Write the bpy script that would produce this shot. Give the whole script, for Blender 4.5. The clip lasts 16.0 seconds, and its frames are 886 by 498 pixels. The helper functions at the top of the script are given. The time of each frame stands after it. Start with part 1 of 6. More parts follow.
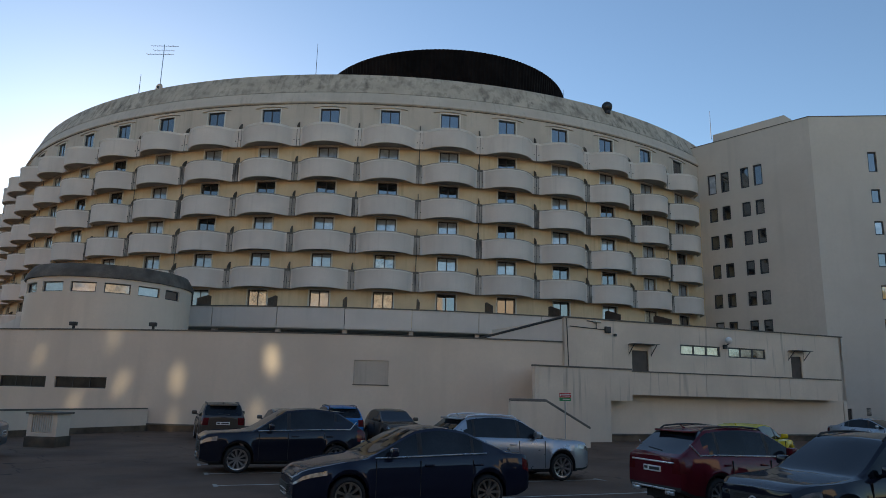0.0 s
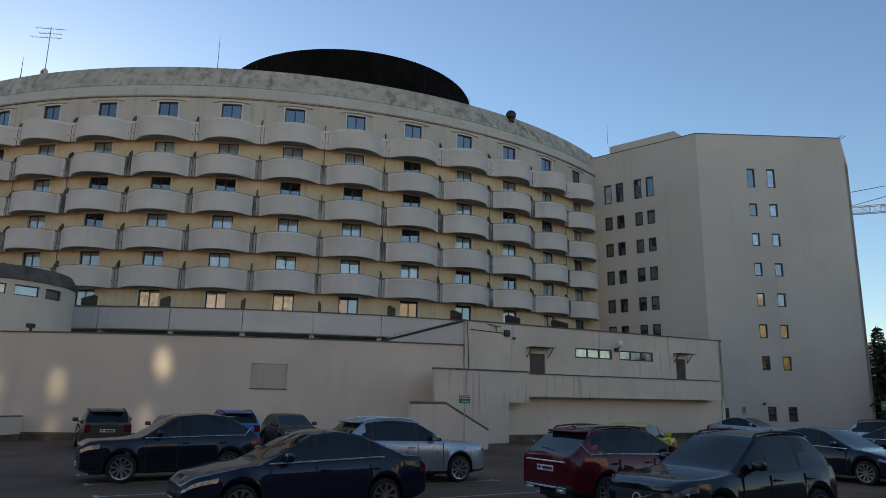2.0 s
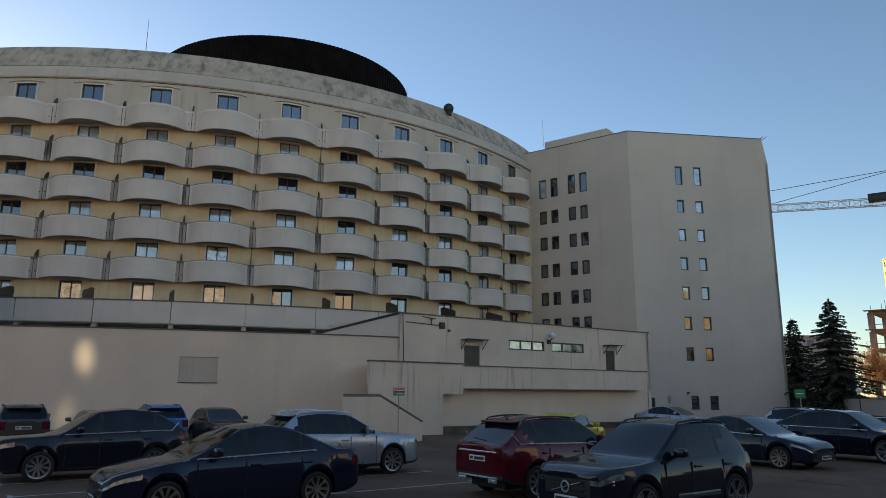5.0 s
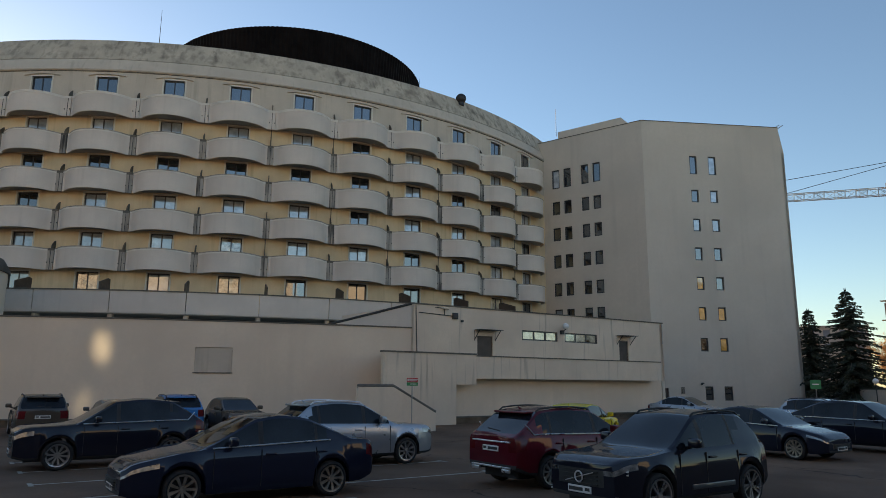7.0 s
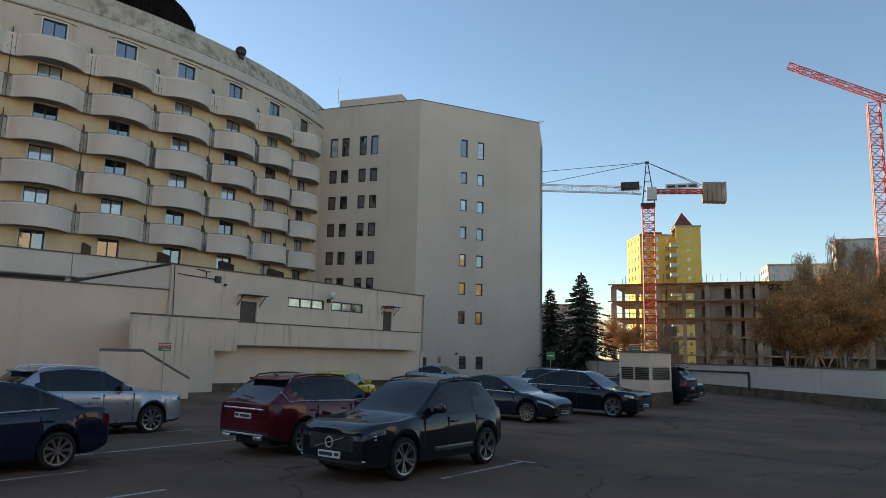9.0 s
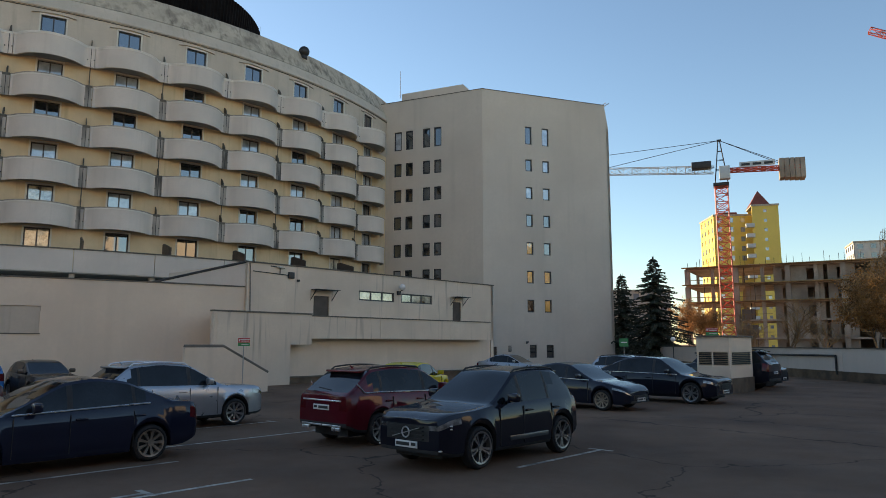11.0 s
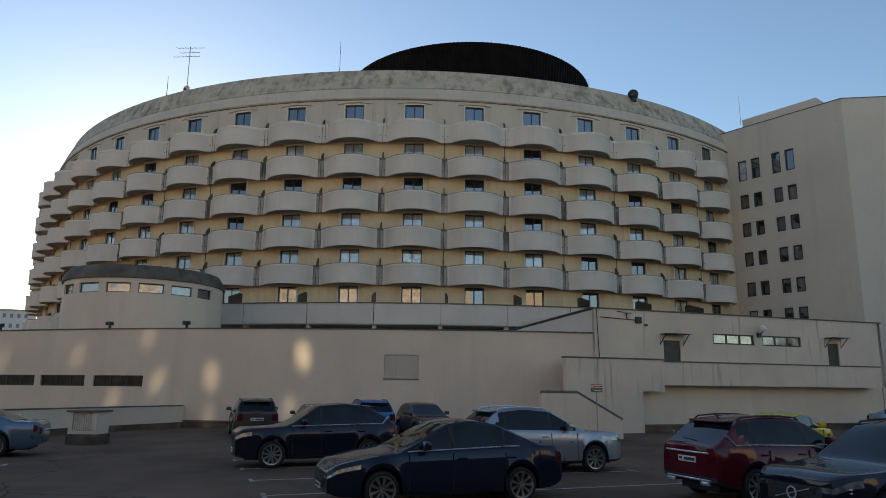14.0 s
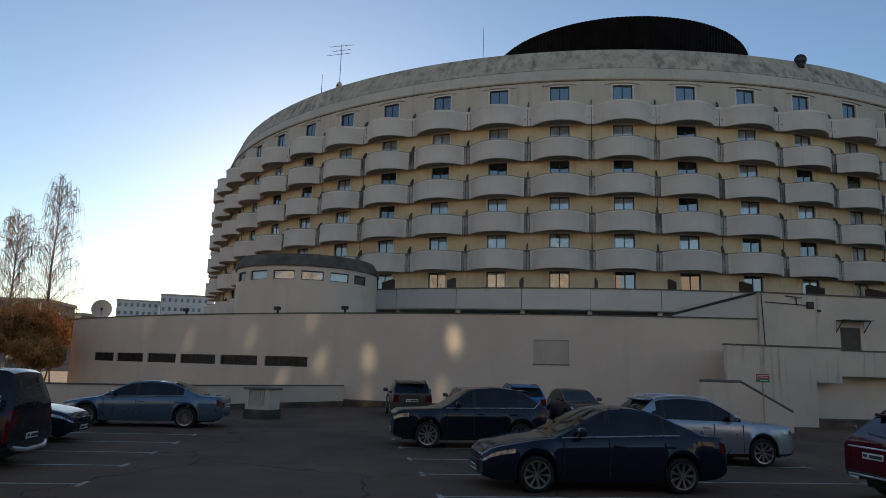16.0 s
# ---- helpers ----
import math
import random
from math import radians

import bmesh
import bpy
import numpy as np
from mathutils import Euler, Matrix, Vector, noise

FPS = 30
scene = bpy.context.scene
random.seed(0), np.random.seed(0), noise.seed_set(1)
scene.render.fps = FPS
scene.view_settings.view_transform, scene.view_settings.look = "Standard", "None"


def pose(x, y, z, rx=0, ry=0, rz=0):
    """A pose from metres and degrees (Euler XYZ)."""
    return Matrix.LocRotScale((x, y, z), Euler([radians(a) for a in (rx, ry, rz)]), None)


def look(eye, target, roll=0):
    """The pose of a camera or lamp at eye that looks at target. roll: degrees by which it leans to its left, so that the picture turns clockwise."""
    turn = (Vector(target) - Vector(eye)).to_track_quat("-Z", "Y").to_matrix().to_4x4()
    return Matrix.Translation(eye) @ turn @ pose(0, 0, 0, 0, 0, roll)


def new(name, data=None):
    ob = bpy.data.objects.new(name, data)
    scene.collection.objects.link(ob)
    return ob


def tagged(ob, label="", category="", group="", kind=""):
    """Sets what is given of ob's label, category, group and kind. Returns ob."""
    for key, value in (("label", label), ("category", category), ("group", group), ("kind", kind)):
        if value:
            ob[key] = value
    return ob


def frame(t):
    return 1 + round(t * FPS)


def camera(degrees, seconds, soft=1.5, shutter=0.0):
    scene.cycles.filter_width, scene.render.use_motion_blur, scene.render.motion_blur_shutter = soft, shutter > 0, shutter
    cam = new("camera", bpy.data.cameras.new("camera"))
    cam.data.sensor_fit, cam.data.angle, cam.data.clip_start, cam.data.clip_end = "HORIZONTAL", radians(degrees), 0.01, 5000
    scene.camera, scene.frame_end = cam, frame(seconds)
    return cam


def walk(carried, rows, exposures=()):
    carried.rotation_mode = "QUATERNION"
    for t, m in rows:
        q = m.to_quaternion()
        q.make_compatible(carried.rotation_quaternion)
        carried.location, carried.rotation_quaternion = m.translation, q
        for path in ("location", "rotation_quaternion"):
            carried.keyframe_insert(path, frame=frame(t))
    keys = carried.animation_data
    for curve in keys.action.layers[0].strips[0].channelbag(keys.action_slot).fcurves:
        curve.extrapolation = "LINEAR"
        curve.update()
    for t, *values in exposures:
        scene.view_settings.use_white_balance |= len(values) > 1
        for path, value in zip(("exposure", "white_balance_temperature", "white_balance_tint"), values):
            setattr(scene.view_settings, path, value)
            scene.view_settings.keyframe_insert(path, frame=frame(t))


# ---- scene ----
# camera: a person turning on the spot, the phone about 0.4 m in front of the turning axis
cam = camera(65.0, 16.0, 0.6)
ROWS = [
    (0.0, -0.002, 0.4, 2.12, 0.33, 11.91, -1.38),
    (0.5, 0.01, 0.4, 2.12, -1.53, 11.89, -1.47),
    (1.0, 0.029, 0.399, 2.12, -4.15, 11.87, -1.39),
    (1.5, 0.042, 0.398, 2.12, -6.0, 12.01, -1.08),
    (2.0, 0.053, 0.396, 2.12, -7.59, 12.31, -0.85),
    (2.5, 0.068, 0.394, 2.12, -9.72, 12.17, -0.98),
    (3.0, 0.077, 0.393, 2.12, -11.03, 12.22, -0.63),
    (3.5, 0.082, 0.392, 2.12, -11.69, 12.14, -0.51),
    (4.0, 0.085, 0.391, 2.12, -12.17, 11.93, -0.55),
    (6.3, 0.092, 0.389, 2.12, -13.15, 11.47, -0.04),
    (6.5, 0.09, 0.39, 2.12, -12.8, 11.26, 0.05),
    (7.0, 0.082, 0.391, 2.12, -11.75, 10.96, -0.38),
    (7.5, 0.084, 0.391, 2.12, -11.98, 10.51, -0.44),
    (8.0, 0.131, 0.378, 2.12, -19.07, 9.47, -0.85),
    (8.5, 0.174, 0.36, 2.12, -25.86, 9.09, -1.17),
    (8.7, 0.189, 0.352, 2.12, -28.25, 8.88, -1.26),
    (9.2, 0.212, 0.34, 2.12, -31.7, 8.5, -1.2),
    (9.75, 0.221, 0.333, 2.12, -33.35, 8.05, -0.9),
    (10.3, 0.21, 0.341, 2.12, -31.299999999999997, 7.65, -0.6),
    (10.8, 0.183, 0.356, 2.12, -27.04, 7.39, -0.05),
    (11.0, 0.169, 0.362, 2.12, -24.94, 7.77, -0.05),
    (11.5, 0.132, 0.378, 2.12, -19.05, 9.64, 0.06),
    (12.0, 0.088, 0.39, 2.12, -12.6, 10.93, 0.07),
    (12.5, 0.058, 0.396, 2.12, -8.1, 11.81, 0.24),
    (13.0, 0.029, 0.399, 2.12, -3.92, 11.86, -0.07),
    (13.5, 0.004, 0.4, 2.12, -0.31, 11.77, -0.22),
    (14.0, -0.018, 0.4, 2.12, 2.77, 11.34, -0.57),
    (14.5, -0.036, 0.398, 2.12, 5.25, 11.11, -0.88),
    (15.0, -0.057, 0.396, 2.12, 8.25, 10.7, -1.29),
    (15.5, -0.083, 0.391, 2.12, 12.0, 10.16, -1.26),
    (16.0, -0.102, 0.387, 2.12, 14.74, 9.88, -1.73),
]
walk(cam, [(t, pose(x, y, z, 90 + pitch, roll, yaw)) for t, x, y, z, yaw, pitch, roll in ROWS], [(t, e + 0.69, k - 150, 12) for t, e, k in ((0.0, 0.05, 7150), (3.5, 0.12, 7300), (7.0, 0.18, 7800), (8.5, 0.38, 7900), (11.0, 0.42, 7850), (12.5, 0.16, 7800), (14.5, 0.1, 7600), (16.0, -0.30, 7250))])

# ---- light ----
SUN_AZ, SUN_EL = -26.0, 12.0          # degrees right of +y, above the horizon
world = bpy.data.worlds.new("world")
scene.world = world
world.use_nodes = True
wn = world.node_tree.nodes
sky = wn.new("ShaderNodeTexSky")
sky.sky_type, sky.sun_disc = "NISHITA", False
sky.sun_elevation, sky.sun_rotation = radians(SUN_EL), radians(SUN_AZ)
sky.air_density, sky.dust_density, sky.ozone_density = 1.0, 0.2, 3.1
wn["Background"].inputs["Strength"].default_value = 0.13
world.node_tree.links.new(sky.outputs[0], wn["Background"].inputs["Color"])
sun = new("sun", bpy.data.lights.new("sun", "SUN"))
sun.data.energy, sun.data.angle, sun.data.color = 4.6, radians(0.53), (1.0, 0.86, 0.66)
sun.matrix_world = look((0, 0, 60), (-math.sin(radians(SUN_AZ)) * 100, -math.cos(radians(SUN_AZ)) * 100, 60 - math.tan(radians(SUN_EL)) * 100))

# lamps stand in for sunlight thrown on the podium by panes across the street
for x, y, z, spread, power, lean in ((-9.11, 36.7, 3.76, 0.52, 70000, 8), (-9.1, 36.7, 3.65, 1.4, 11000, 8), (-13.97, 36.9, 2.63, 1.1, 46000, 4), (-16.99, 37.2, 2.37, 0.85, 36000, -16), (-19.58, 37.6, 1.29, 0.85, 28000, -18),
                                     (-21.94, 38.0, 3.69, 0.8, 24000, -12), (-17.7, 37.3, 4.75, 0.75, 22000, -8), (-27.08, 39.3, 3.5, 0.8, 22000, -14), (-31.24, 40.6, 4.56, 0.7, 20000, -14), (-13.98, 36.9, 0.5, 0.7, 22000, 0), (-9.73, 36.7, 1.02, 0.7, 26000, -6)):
    glint = new("sun_glint_spot", bpy.data.lights.new("sun_glint_spot", "SPOT"))
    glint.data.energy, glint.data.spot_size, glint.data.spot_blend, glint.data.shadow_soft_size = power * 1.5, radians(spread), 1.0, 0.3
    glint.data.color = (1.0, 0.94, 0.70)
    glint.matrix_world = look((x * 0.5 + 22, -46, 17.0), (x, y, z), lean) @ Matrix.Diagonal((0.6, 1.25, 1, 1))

# ---- materials ----
def mat(name, col, rough=0.7, metal=0.0, var=0.12, scale=1.5, bump=0.0, bump_scale=40.0, streak=None, spec=0.5, coat=0.0, per_object=0.0, grime=None):
    """A surface with colour variation at two scales; streak and grime: (colour, amount, scale) of rain runs and of patches of dirt."""
    m = bpy.data.materials.new(name)
    m.use_nodes = True
    n, l = m.node_tree.nodes, m.node_tree.links
    b = n["Principled BSDF"]
    geo = n.new("ShaderNodeNewGeometry")

    def noise_at(s, detail=4.0, squash=None):
        t = n.new("ShaderNodeTexNoise")
        t.inputs["Scale"].default_value, t.inputs["Detail"].default_value = s, detail
        if squash:
            mp = n.new("ShaderNodeMapping")
            mp.inputs["Scale"].default_value = squash
            l.new(geo.outputs["Position"], mp.inputs["Vector"])
            l.new(mp.outputs[0], t.inputs["Vector"])
        else:
            l.new(geo.outputs["Position"], t.inputs["Vector"])
        return t.outputs["Fac"]

    def ramp(fac, lo, hi, a, z):
        r = n.new("ShaderNodeMapRange")
        r.inputs["From Min"].default_value, r.inputs["From Max"].default_value = lo, hi
        r.inputs["To Min"].default_value, r.inputs["To Max"].default_value = a, z
        l.new(fac, r.inputs["Value"])
        return r.outputs[0]

    def mix(fac, a, c, kind="MIX"):
        x = n.new("ShaderNodeMix")
        x.data_type, x.blend_type = "RGBA", kind
        if isinstance(fac, float):
            x.inputs[0].default_value = fac
        else:
            l.new(fac, x.inputs[0])
        for i, v in ((6, a), (7, c)):
            if isinstance(v, tuple):
                x.inputs[i].default_value = (*v, 1)
            else:
                l.new(v, x.inputs[i])
        return x.outputs[2]

    dark = tuple(c * (1 - 2.2 * var) for c in col)
    light = tuple(min(1, c * (1 + var)) for c in col)
    c = mix(ramp(noise_at(scale), 0.3, 0.7, 0, 1), dark, light)
    c = mix(ramp(noise_at(scale * 17), 0.3, 0.7, 0, 0.35 if var else 0), c, dark)
    if grime:
        c = mix(ramp(noise_at(grime[2], 8.0), 0.5, 0.68, 0, grime[1]), c, grime[0])
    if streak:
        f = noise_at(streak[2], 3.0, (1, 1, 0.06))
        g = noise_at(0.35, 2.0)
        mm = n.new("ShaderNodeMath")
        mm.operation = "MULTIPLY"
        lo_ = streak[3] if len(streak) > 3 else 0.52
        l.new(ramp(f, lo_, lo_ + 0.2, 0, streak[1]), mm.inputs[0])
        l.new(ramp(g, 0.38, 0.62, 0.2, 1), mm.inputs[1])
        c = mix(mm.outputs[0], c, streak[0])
    if per_object:
        oi = n.new("ShaderNodeObjectInfo")
        c = mix(ramp(oi.outputs["Random"], 0, 1, 0, per_object), c, tuple(x * 0.5 for x in col))
    l.new(c, b.inputs["Base Color"])
    b.inputs["Metallic"].default_value = metal
    b.inputs["Specular IOR Level"].default_value = spec
    b.inputs["Coat Weight"].default_value = coat
    b.inputs["Coat Roughness"].default_value = 0.04
    l.new(ramp(noise_at(scale * 3), 0.3, 0.7, max(0.02, rough * 0.85), min(1, rough * 1.15)), b.inputs["Roughness"])
    if bump:
        bp = n.new("ShaderNodeBump")
        bp.inputs["Strength"].default_value, bp.inputs["Distance"].default_value = bump, 0.02
        l.new(noise_at(bump_scale, 6.0), bp.inputs["Height"])
        l.new(bp.outputs[0], b.inputs["Normal"])
    return m


def cracked(m):
    """Adds wandering cracks to a ground material."""
    n, l = m.node_tree.nodes, m.node_tree.links
    b = n["Principled BSDF"]
    geo = n.new("ShaderNodeNewGeometry")
    wob = n.new("ShaderNodeTexNoise")
    wob.inputs["Scale"].default_value, wob.inputs["Detail"].default_value = 0.9, 6
    add = n.new("ShaderNodeVectorMath")
    add.operation = "MULTIPLY_ADD"
    add.inputs[1].default_value = (1.6, 1.6, 0)
    vor = n.new("ShaderNodeTexVoronoi")
    vor.feature = "DISTANCE_TO_EDGE"
    vor.inputs["Scale"].default_value = 0.17
    r = n.new("ShaderNodeMapRange")
    r.inputs["From Min"].default_value, r.inputs["From Max"].default_value = 0.0, 0.006
    r.inputs["To Min"].default_value, r.inputs["To Max"].default_value = 0.75, 0.0
    x = n.new("ShaderNodeMix")
    x.data_type = "RGBA"
    x.inputs[7].default_value = (0.014, 0.012, 0.011, 1)
    old = b.inputs["Base Color"].links[0].from_socket
    l.new(geo.outputs["Position"], wob.inputs["Vector"])
    l.new(wob.outputs["Color"], add.inputs[0])
    l.new(geo.outputs["Position"], add.inputs[2])
    l.new(add.outputs[0], vor.inputs["Vector"])
    l.new(vor.outputs["Distance"], r.inputs["Value"])
    l.new(r.outputs[0], x.inputs[0])
    l.new(old, x.inputs[6])
    l.new(x.outputs[2], b.inputs["Base Color"])


def glow(name, col, strength):
    m = bpy.data.materials.new(name)
    m.use_nodes = True
    b = m.node_tree.nodes["Principled BSDF"]
    b.inputs["Base Color"].default_value = (*col, 1)
    b.inputs["Emission Color"].default_value = (*col, 1)
    b.inputs["Emission Strength"].default_value = strength
    return m


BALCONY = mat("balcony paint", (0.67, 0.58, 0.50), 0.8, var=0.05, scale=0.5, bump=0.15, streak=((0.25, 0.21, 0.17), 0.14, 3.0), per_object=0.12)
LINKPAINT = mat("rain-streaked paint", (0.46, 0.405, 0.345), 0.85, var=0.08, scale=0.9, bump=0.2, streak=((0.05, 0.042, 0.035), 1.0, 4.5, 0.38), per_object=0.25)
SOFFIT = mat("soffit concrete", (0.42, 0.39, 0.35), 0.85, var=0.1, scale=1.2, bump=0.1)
OCHRE = mat("ochre render", (0.70, 0.53, 0.33), 0.85, var=0.06, scale=0.7, bump=0.12, streak=((0.3, 0.2, 0.1), 0.3, 3.0))
CREAM = mat("cream render", (0.57, 0.48, 0.385), 0.85, var=0.07, scale=0.5, bump=0.12, streak=((0.25, 0.22, 0.17), 0.35, 3.0))
PODIUM = mat("podium render", (0.73, 0.59, 0.46), 0.85, var=0.05, scale=0.35, bump=0.15, bump_scale=25, streak=((0.34, 0.27, 0.20), 0.16, 1.4))
DRIPPED = mat("rain-stained podium render", (0.71, 0.58, 0.455), 0.85, var=0.06, scale=0.5, bump=0.15, bump_scale=25, streak=((0.08, 0.065, 0.05), 0.6, 4.0, 0.585))
BLOCKWALL = mat("block render", (0.60, 0.52, 0.435), 0.85, var=0.05, scale=0.2, bump=0.1, streak=((0.3, 0.27, 0.22), 0.2, 1.0))
PARAPET = mat("streaked parapet concrete", (0.52, 0.44, 0.345), 0.9, var=0.10, scale=0.6, bump=0.4, bump_scale=10, streak=((0.085, 0.07, 0.055), 0.75, 2.6, 0.50), grime=((0.16, 0.135, 0.105), 0.6, 1.3))
MOSSY = mat("weathered concrete", (0.52, 0.435, 0.34), 0.9, var=0.15, scale=0.5, bump=0.4, bump_scale=12, streak=((0.07, 0.06, 0.05), 0.6, 1.6), grime=((0.15, 0.13, 0.10), 0.55, 0.5))
BANDDARK = mat("blackened concrete", (0.15, 0.125, 0.10), 0.9, var=0.25, scale=0.8, bump=0.4, bump_scale=12, grime=((0.05, 0.042, 0.035), 0.7, 0.9))
COPING = mat("stained coping", (0.17, 0.145, 0.118), 0.85, var=0.2, scale=2.0, bump=0.3, grime=((0.1, 0.09, 0.075), 0.7, 2.0))
DRUM = mat("dark brown sheet metal", (0.008, 0.0055, 0.005), 0.9, 0.0, var=0.3, scale=0.5, spec=0.12)
DARKGLASS = mat("dusty dark glass", (0.045, 0.036, 0.030), 0.35, var=0.3, scale=2.0, spec=0.2)
ASPHALT = mat("asphalt", (0.215, 0.127, 0.084), 0.92, spec=0.15, var=0.14, scale=0.25, bump=0.5, bump_scale=60, grime=((0.105, 0.066, 0.048), 0.6, 0.35))
cracked(ASPHALT)
PLINTH = mat("damp plinth stone", (0.17, 0.115, 0.072), 0.85, var=0.25, scale=1.0, bump=0.4, grime=((0.06, 0.05, 0.04), 0.7, 1.5))
ROADPAINT = mat("worn road paint", (0.60, 0.53, 0.44), 0.8, var=0.25, scale=3.0, grime=((0.10, 0.095, 0.09), 0.9, 2.0))
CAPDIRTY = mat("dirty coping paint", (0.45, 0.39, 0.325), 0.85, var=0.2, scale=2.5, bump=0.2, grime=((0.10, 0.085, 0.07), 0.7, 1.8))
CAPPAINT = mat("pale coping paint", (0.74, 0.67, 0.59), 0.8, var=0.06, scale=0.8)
FRAME = mat("dark window frame", (0.035, 0.032, 0.035), 0.4, var=0.1)
TRIM = mat("pale window surround", (0.66, 0.61, 0.52), 0.8, var=0.05)
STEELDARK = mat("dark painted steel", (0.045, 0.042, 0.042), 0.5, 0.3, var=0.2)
STEEL = mat("galvanised steel", (0.42, 0.42, 0.41), 0.4, 0.8, var=0.15)
RUSTBROWN = mat("brown door paint", (0.07, 0.045, 0.034), 0.5, var=0.2, scale=2)
GLASS = mat("window glass", (0.012, 0.014, 0.018), 0.03, var=0.2, spec=1.0, coat=0.5)
# pale curtain, with the sky's blue reflection mixed into its colour
GLASSC = mat("glass over net curtain, sky blue mixed in", (0.47, 0.53, 0.60), 0.05, var=0.25, scale=1.4, spec=1.0, coat=1.0, per_object=0.9)
# warm blotches paint the reflection of sunlit buildings into the panes
GLASSW = mat("glass with painted sunlit reflection", (0.62, 0.56, 0.43), 0.06, var=0.42, scale=1.6, spec=1.0, coat=1.0)
GLASSO = mat("glass over orange blind", (0.75, 0.36, 0.06), 0.06, var=0.15, scale=2.0, spec=1.0, coat=1.0)
for g in (GLASS, GLASSC, GLASSW, GLASSO):
    p = g.node_tree.nodes["Principled BSDF"]
    p.inputs["IOR"].default_value, p.inputs["Coat IOR"].default_value = 1.85, 1.6

# ---- building blocks ----
def mesh_of(bm, name, material, angle=35):
    me = bpy.data.meshes.new(name)
    bmesh.ops.recalc_face_normals(bm, faces=bm.faces)
    bm.to_mesh(me)
    bm.free()
    me.materials.append(material)
    me.polygons.foreach_set("use_smooth", [True] * len(me.polygons))
    me.set_sharp_from_angle(angle=radians(angle))
    return me


def part(name, bm, material, parent=None, label="", angle=35):
    ob = new(name, mesh_of(bm, name, material, angle))
    ob.parent = parent
    return tagged(ob, label)


def shared(name, me, parent, m=None, material=None):
    ob = new(name, me)
    ob.parent = parent
    if m is not None:
        ob.matrix_basis = m
    if material is not None:
        ob.material_slots[0].link = "OBJECT"
        ob.material_slots[0].material = material
    return ob


def thing(name, label, category, m=None, group="", kind=""):
    ob = new(name)
    ob.empty_display_size = 0.2
    if m is not None:
        ob.matrix_world = m
    return tagged(ob, label, category, group, kind)


def box(bm, x0, y0, z0, x1, y1, z1, m=None, bevel=0.0):
    b = bmesh.ops.create_cube(bm, size=1.0, matrix=Matrix.LocRotScale(((x0 + x1) / 2, (y0 + y1) / 2, (z0 + z1) / 2), None, (abs(x1 - x0), abs(y1 - y0), abs(z1 - z0))))
    if bevel:
        edges = list({e for v in b["verts"] for e in v.link_edges})
        r = bmesh.ops.bevel(bm, geom=edges, offset=bevel, segments=2, affect="EDGES", profile=0.5)
        vs = list({v for f in r["faces"] for v in f.verts} | {v for v in b["verts"] if v.is_valid})
    else:
        vs = b["verts"]
    if m is not None:
        bmesh.ops.transform(bm, matrix=m, verts=vs)
    return vs


def rod(bm, a, b, r0, r1=None, n=6):
    a, b = Vector(a), Vector(b)
    q = (b - a).to_track_quat("Z", "Y").to_matrix().to_4x4()
    bmesh.ops.create_cone(bm, cap_ends=True, segments=n, radius1=r0, radius2=r0 if r1 is None else r1, depth=(b - a).length, matrix=Matrix.Translation((a + b) / 2) @ q)


def quick(*boxes, m=None, bevel=0.0):
    bm = bmesh.new()
    for b in boxes:
        box(bm, *b, m=m, bevel=bevel)
    return bm


def grid_wall(f, s0, s1, z0, z1, openings=(), step=1.5, depth=0.3, caps=True):
    """A wall with real openings. f(s, z, d) gives the place at s along, z up and d behind the face."""
    bm = bmesh.new()
    ss = {s0, s1, *(x for o in openings for x in o[:2])}
    zs = sorted({z0, z1, *(x for o in openings for x in o[2:])})
    ss = sorted(ss)
    fine = []
    for a, b in zip(ss, ss[1:]):
        k = max(1, math.ceil((b - a) / step - 1e-6))
        fine += [a + (b - a) * i / k for i in range(k)]
    fine.append(ss[-1])
    cache = {}

    def v(s, z, d):
        key = (round(s, 5), round(z, 5), d)
        if key not in cache:
            cache[key] = bm.verts.new(f(s, z, d))
        return cache[key]

    def hole(s, z):
        return any(o[0] - 1e-6 < s < o[1] + 1e-6 and o[2] - 1e-6 < z < o[3] + 1e-6 for o in openings)

    solid = {}
    for i, (a, b) in enumerate(zip(fine, fine[1:])):
        for j, (c, d) in enumerate(zip(zs, zs[1:])):
            solid[i, j] = not hole((a + b) / 2, (c + d) / 2)
    for (i, j), ok in solid.items():
        if not ok:
            continue
        a, b, c, d = fine[i], fine[i + 1], zs[j], zs[j + 1]
        bm.faces.new((v(a, c, 0), v(b, c, 0), v(b, d, 0), v(a, d, 0)))
        bm.faces.new((v(a, d, depth), v(b, d, depth), v(b, c, depth), v(a, c, depth)))
        for di, dj, p, q in ((-1, 0, (a, c), (a, d)), (1, 0, (b, d), (b, c)), (0, -1, (b, c), (a, c)), (0, 1, (a, d), (b, d))):
            if not solid.get((i + di, j + dj), not caps):
                bm.faces.new((v(*p, 0), v(*q, 0), v(*q, depth), v(*p, depth)))
    return bm


CX, CY = -8.81, 102.68                 # axis of the round hotel


def ring(r):
    """f for grid_wall: s is the angle in degrees, 0 towards -y, positive to +x."""
    return lambda s, z, d: Vector((CX + (r - d) * math.sin(radians(s)), CY - (r - d) * math.cos(radians(s)), z))


def line(x0, y0, ux, uy):
    """f for grid_wall: s metres from (x0, y0) along (ux, uy); depth is to the left of that way."""
    k = math.hypot(ux, uy)
    ux, uy = ux / k, uy / k
    return lambda s, z, d: Vector((x0 + ux * s - uy * d, y0 + uy * s + ux * d, z))


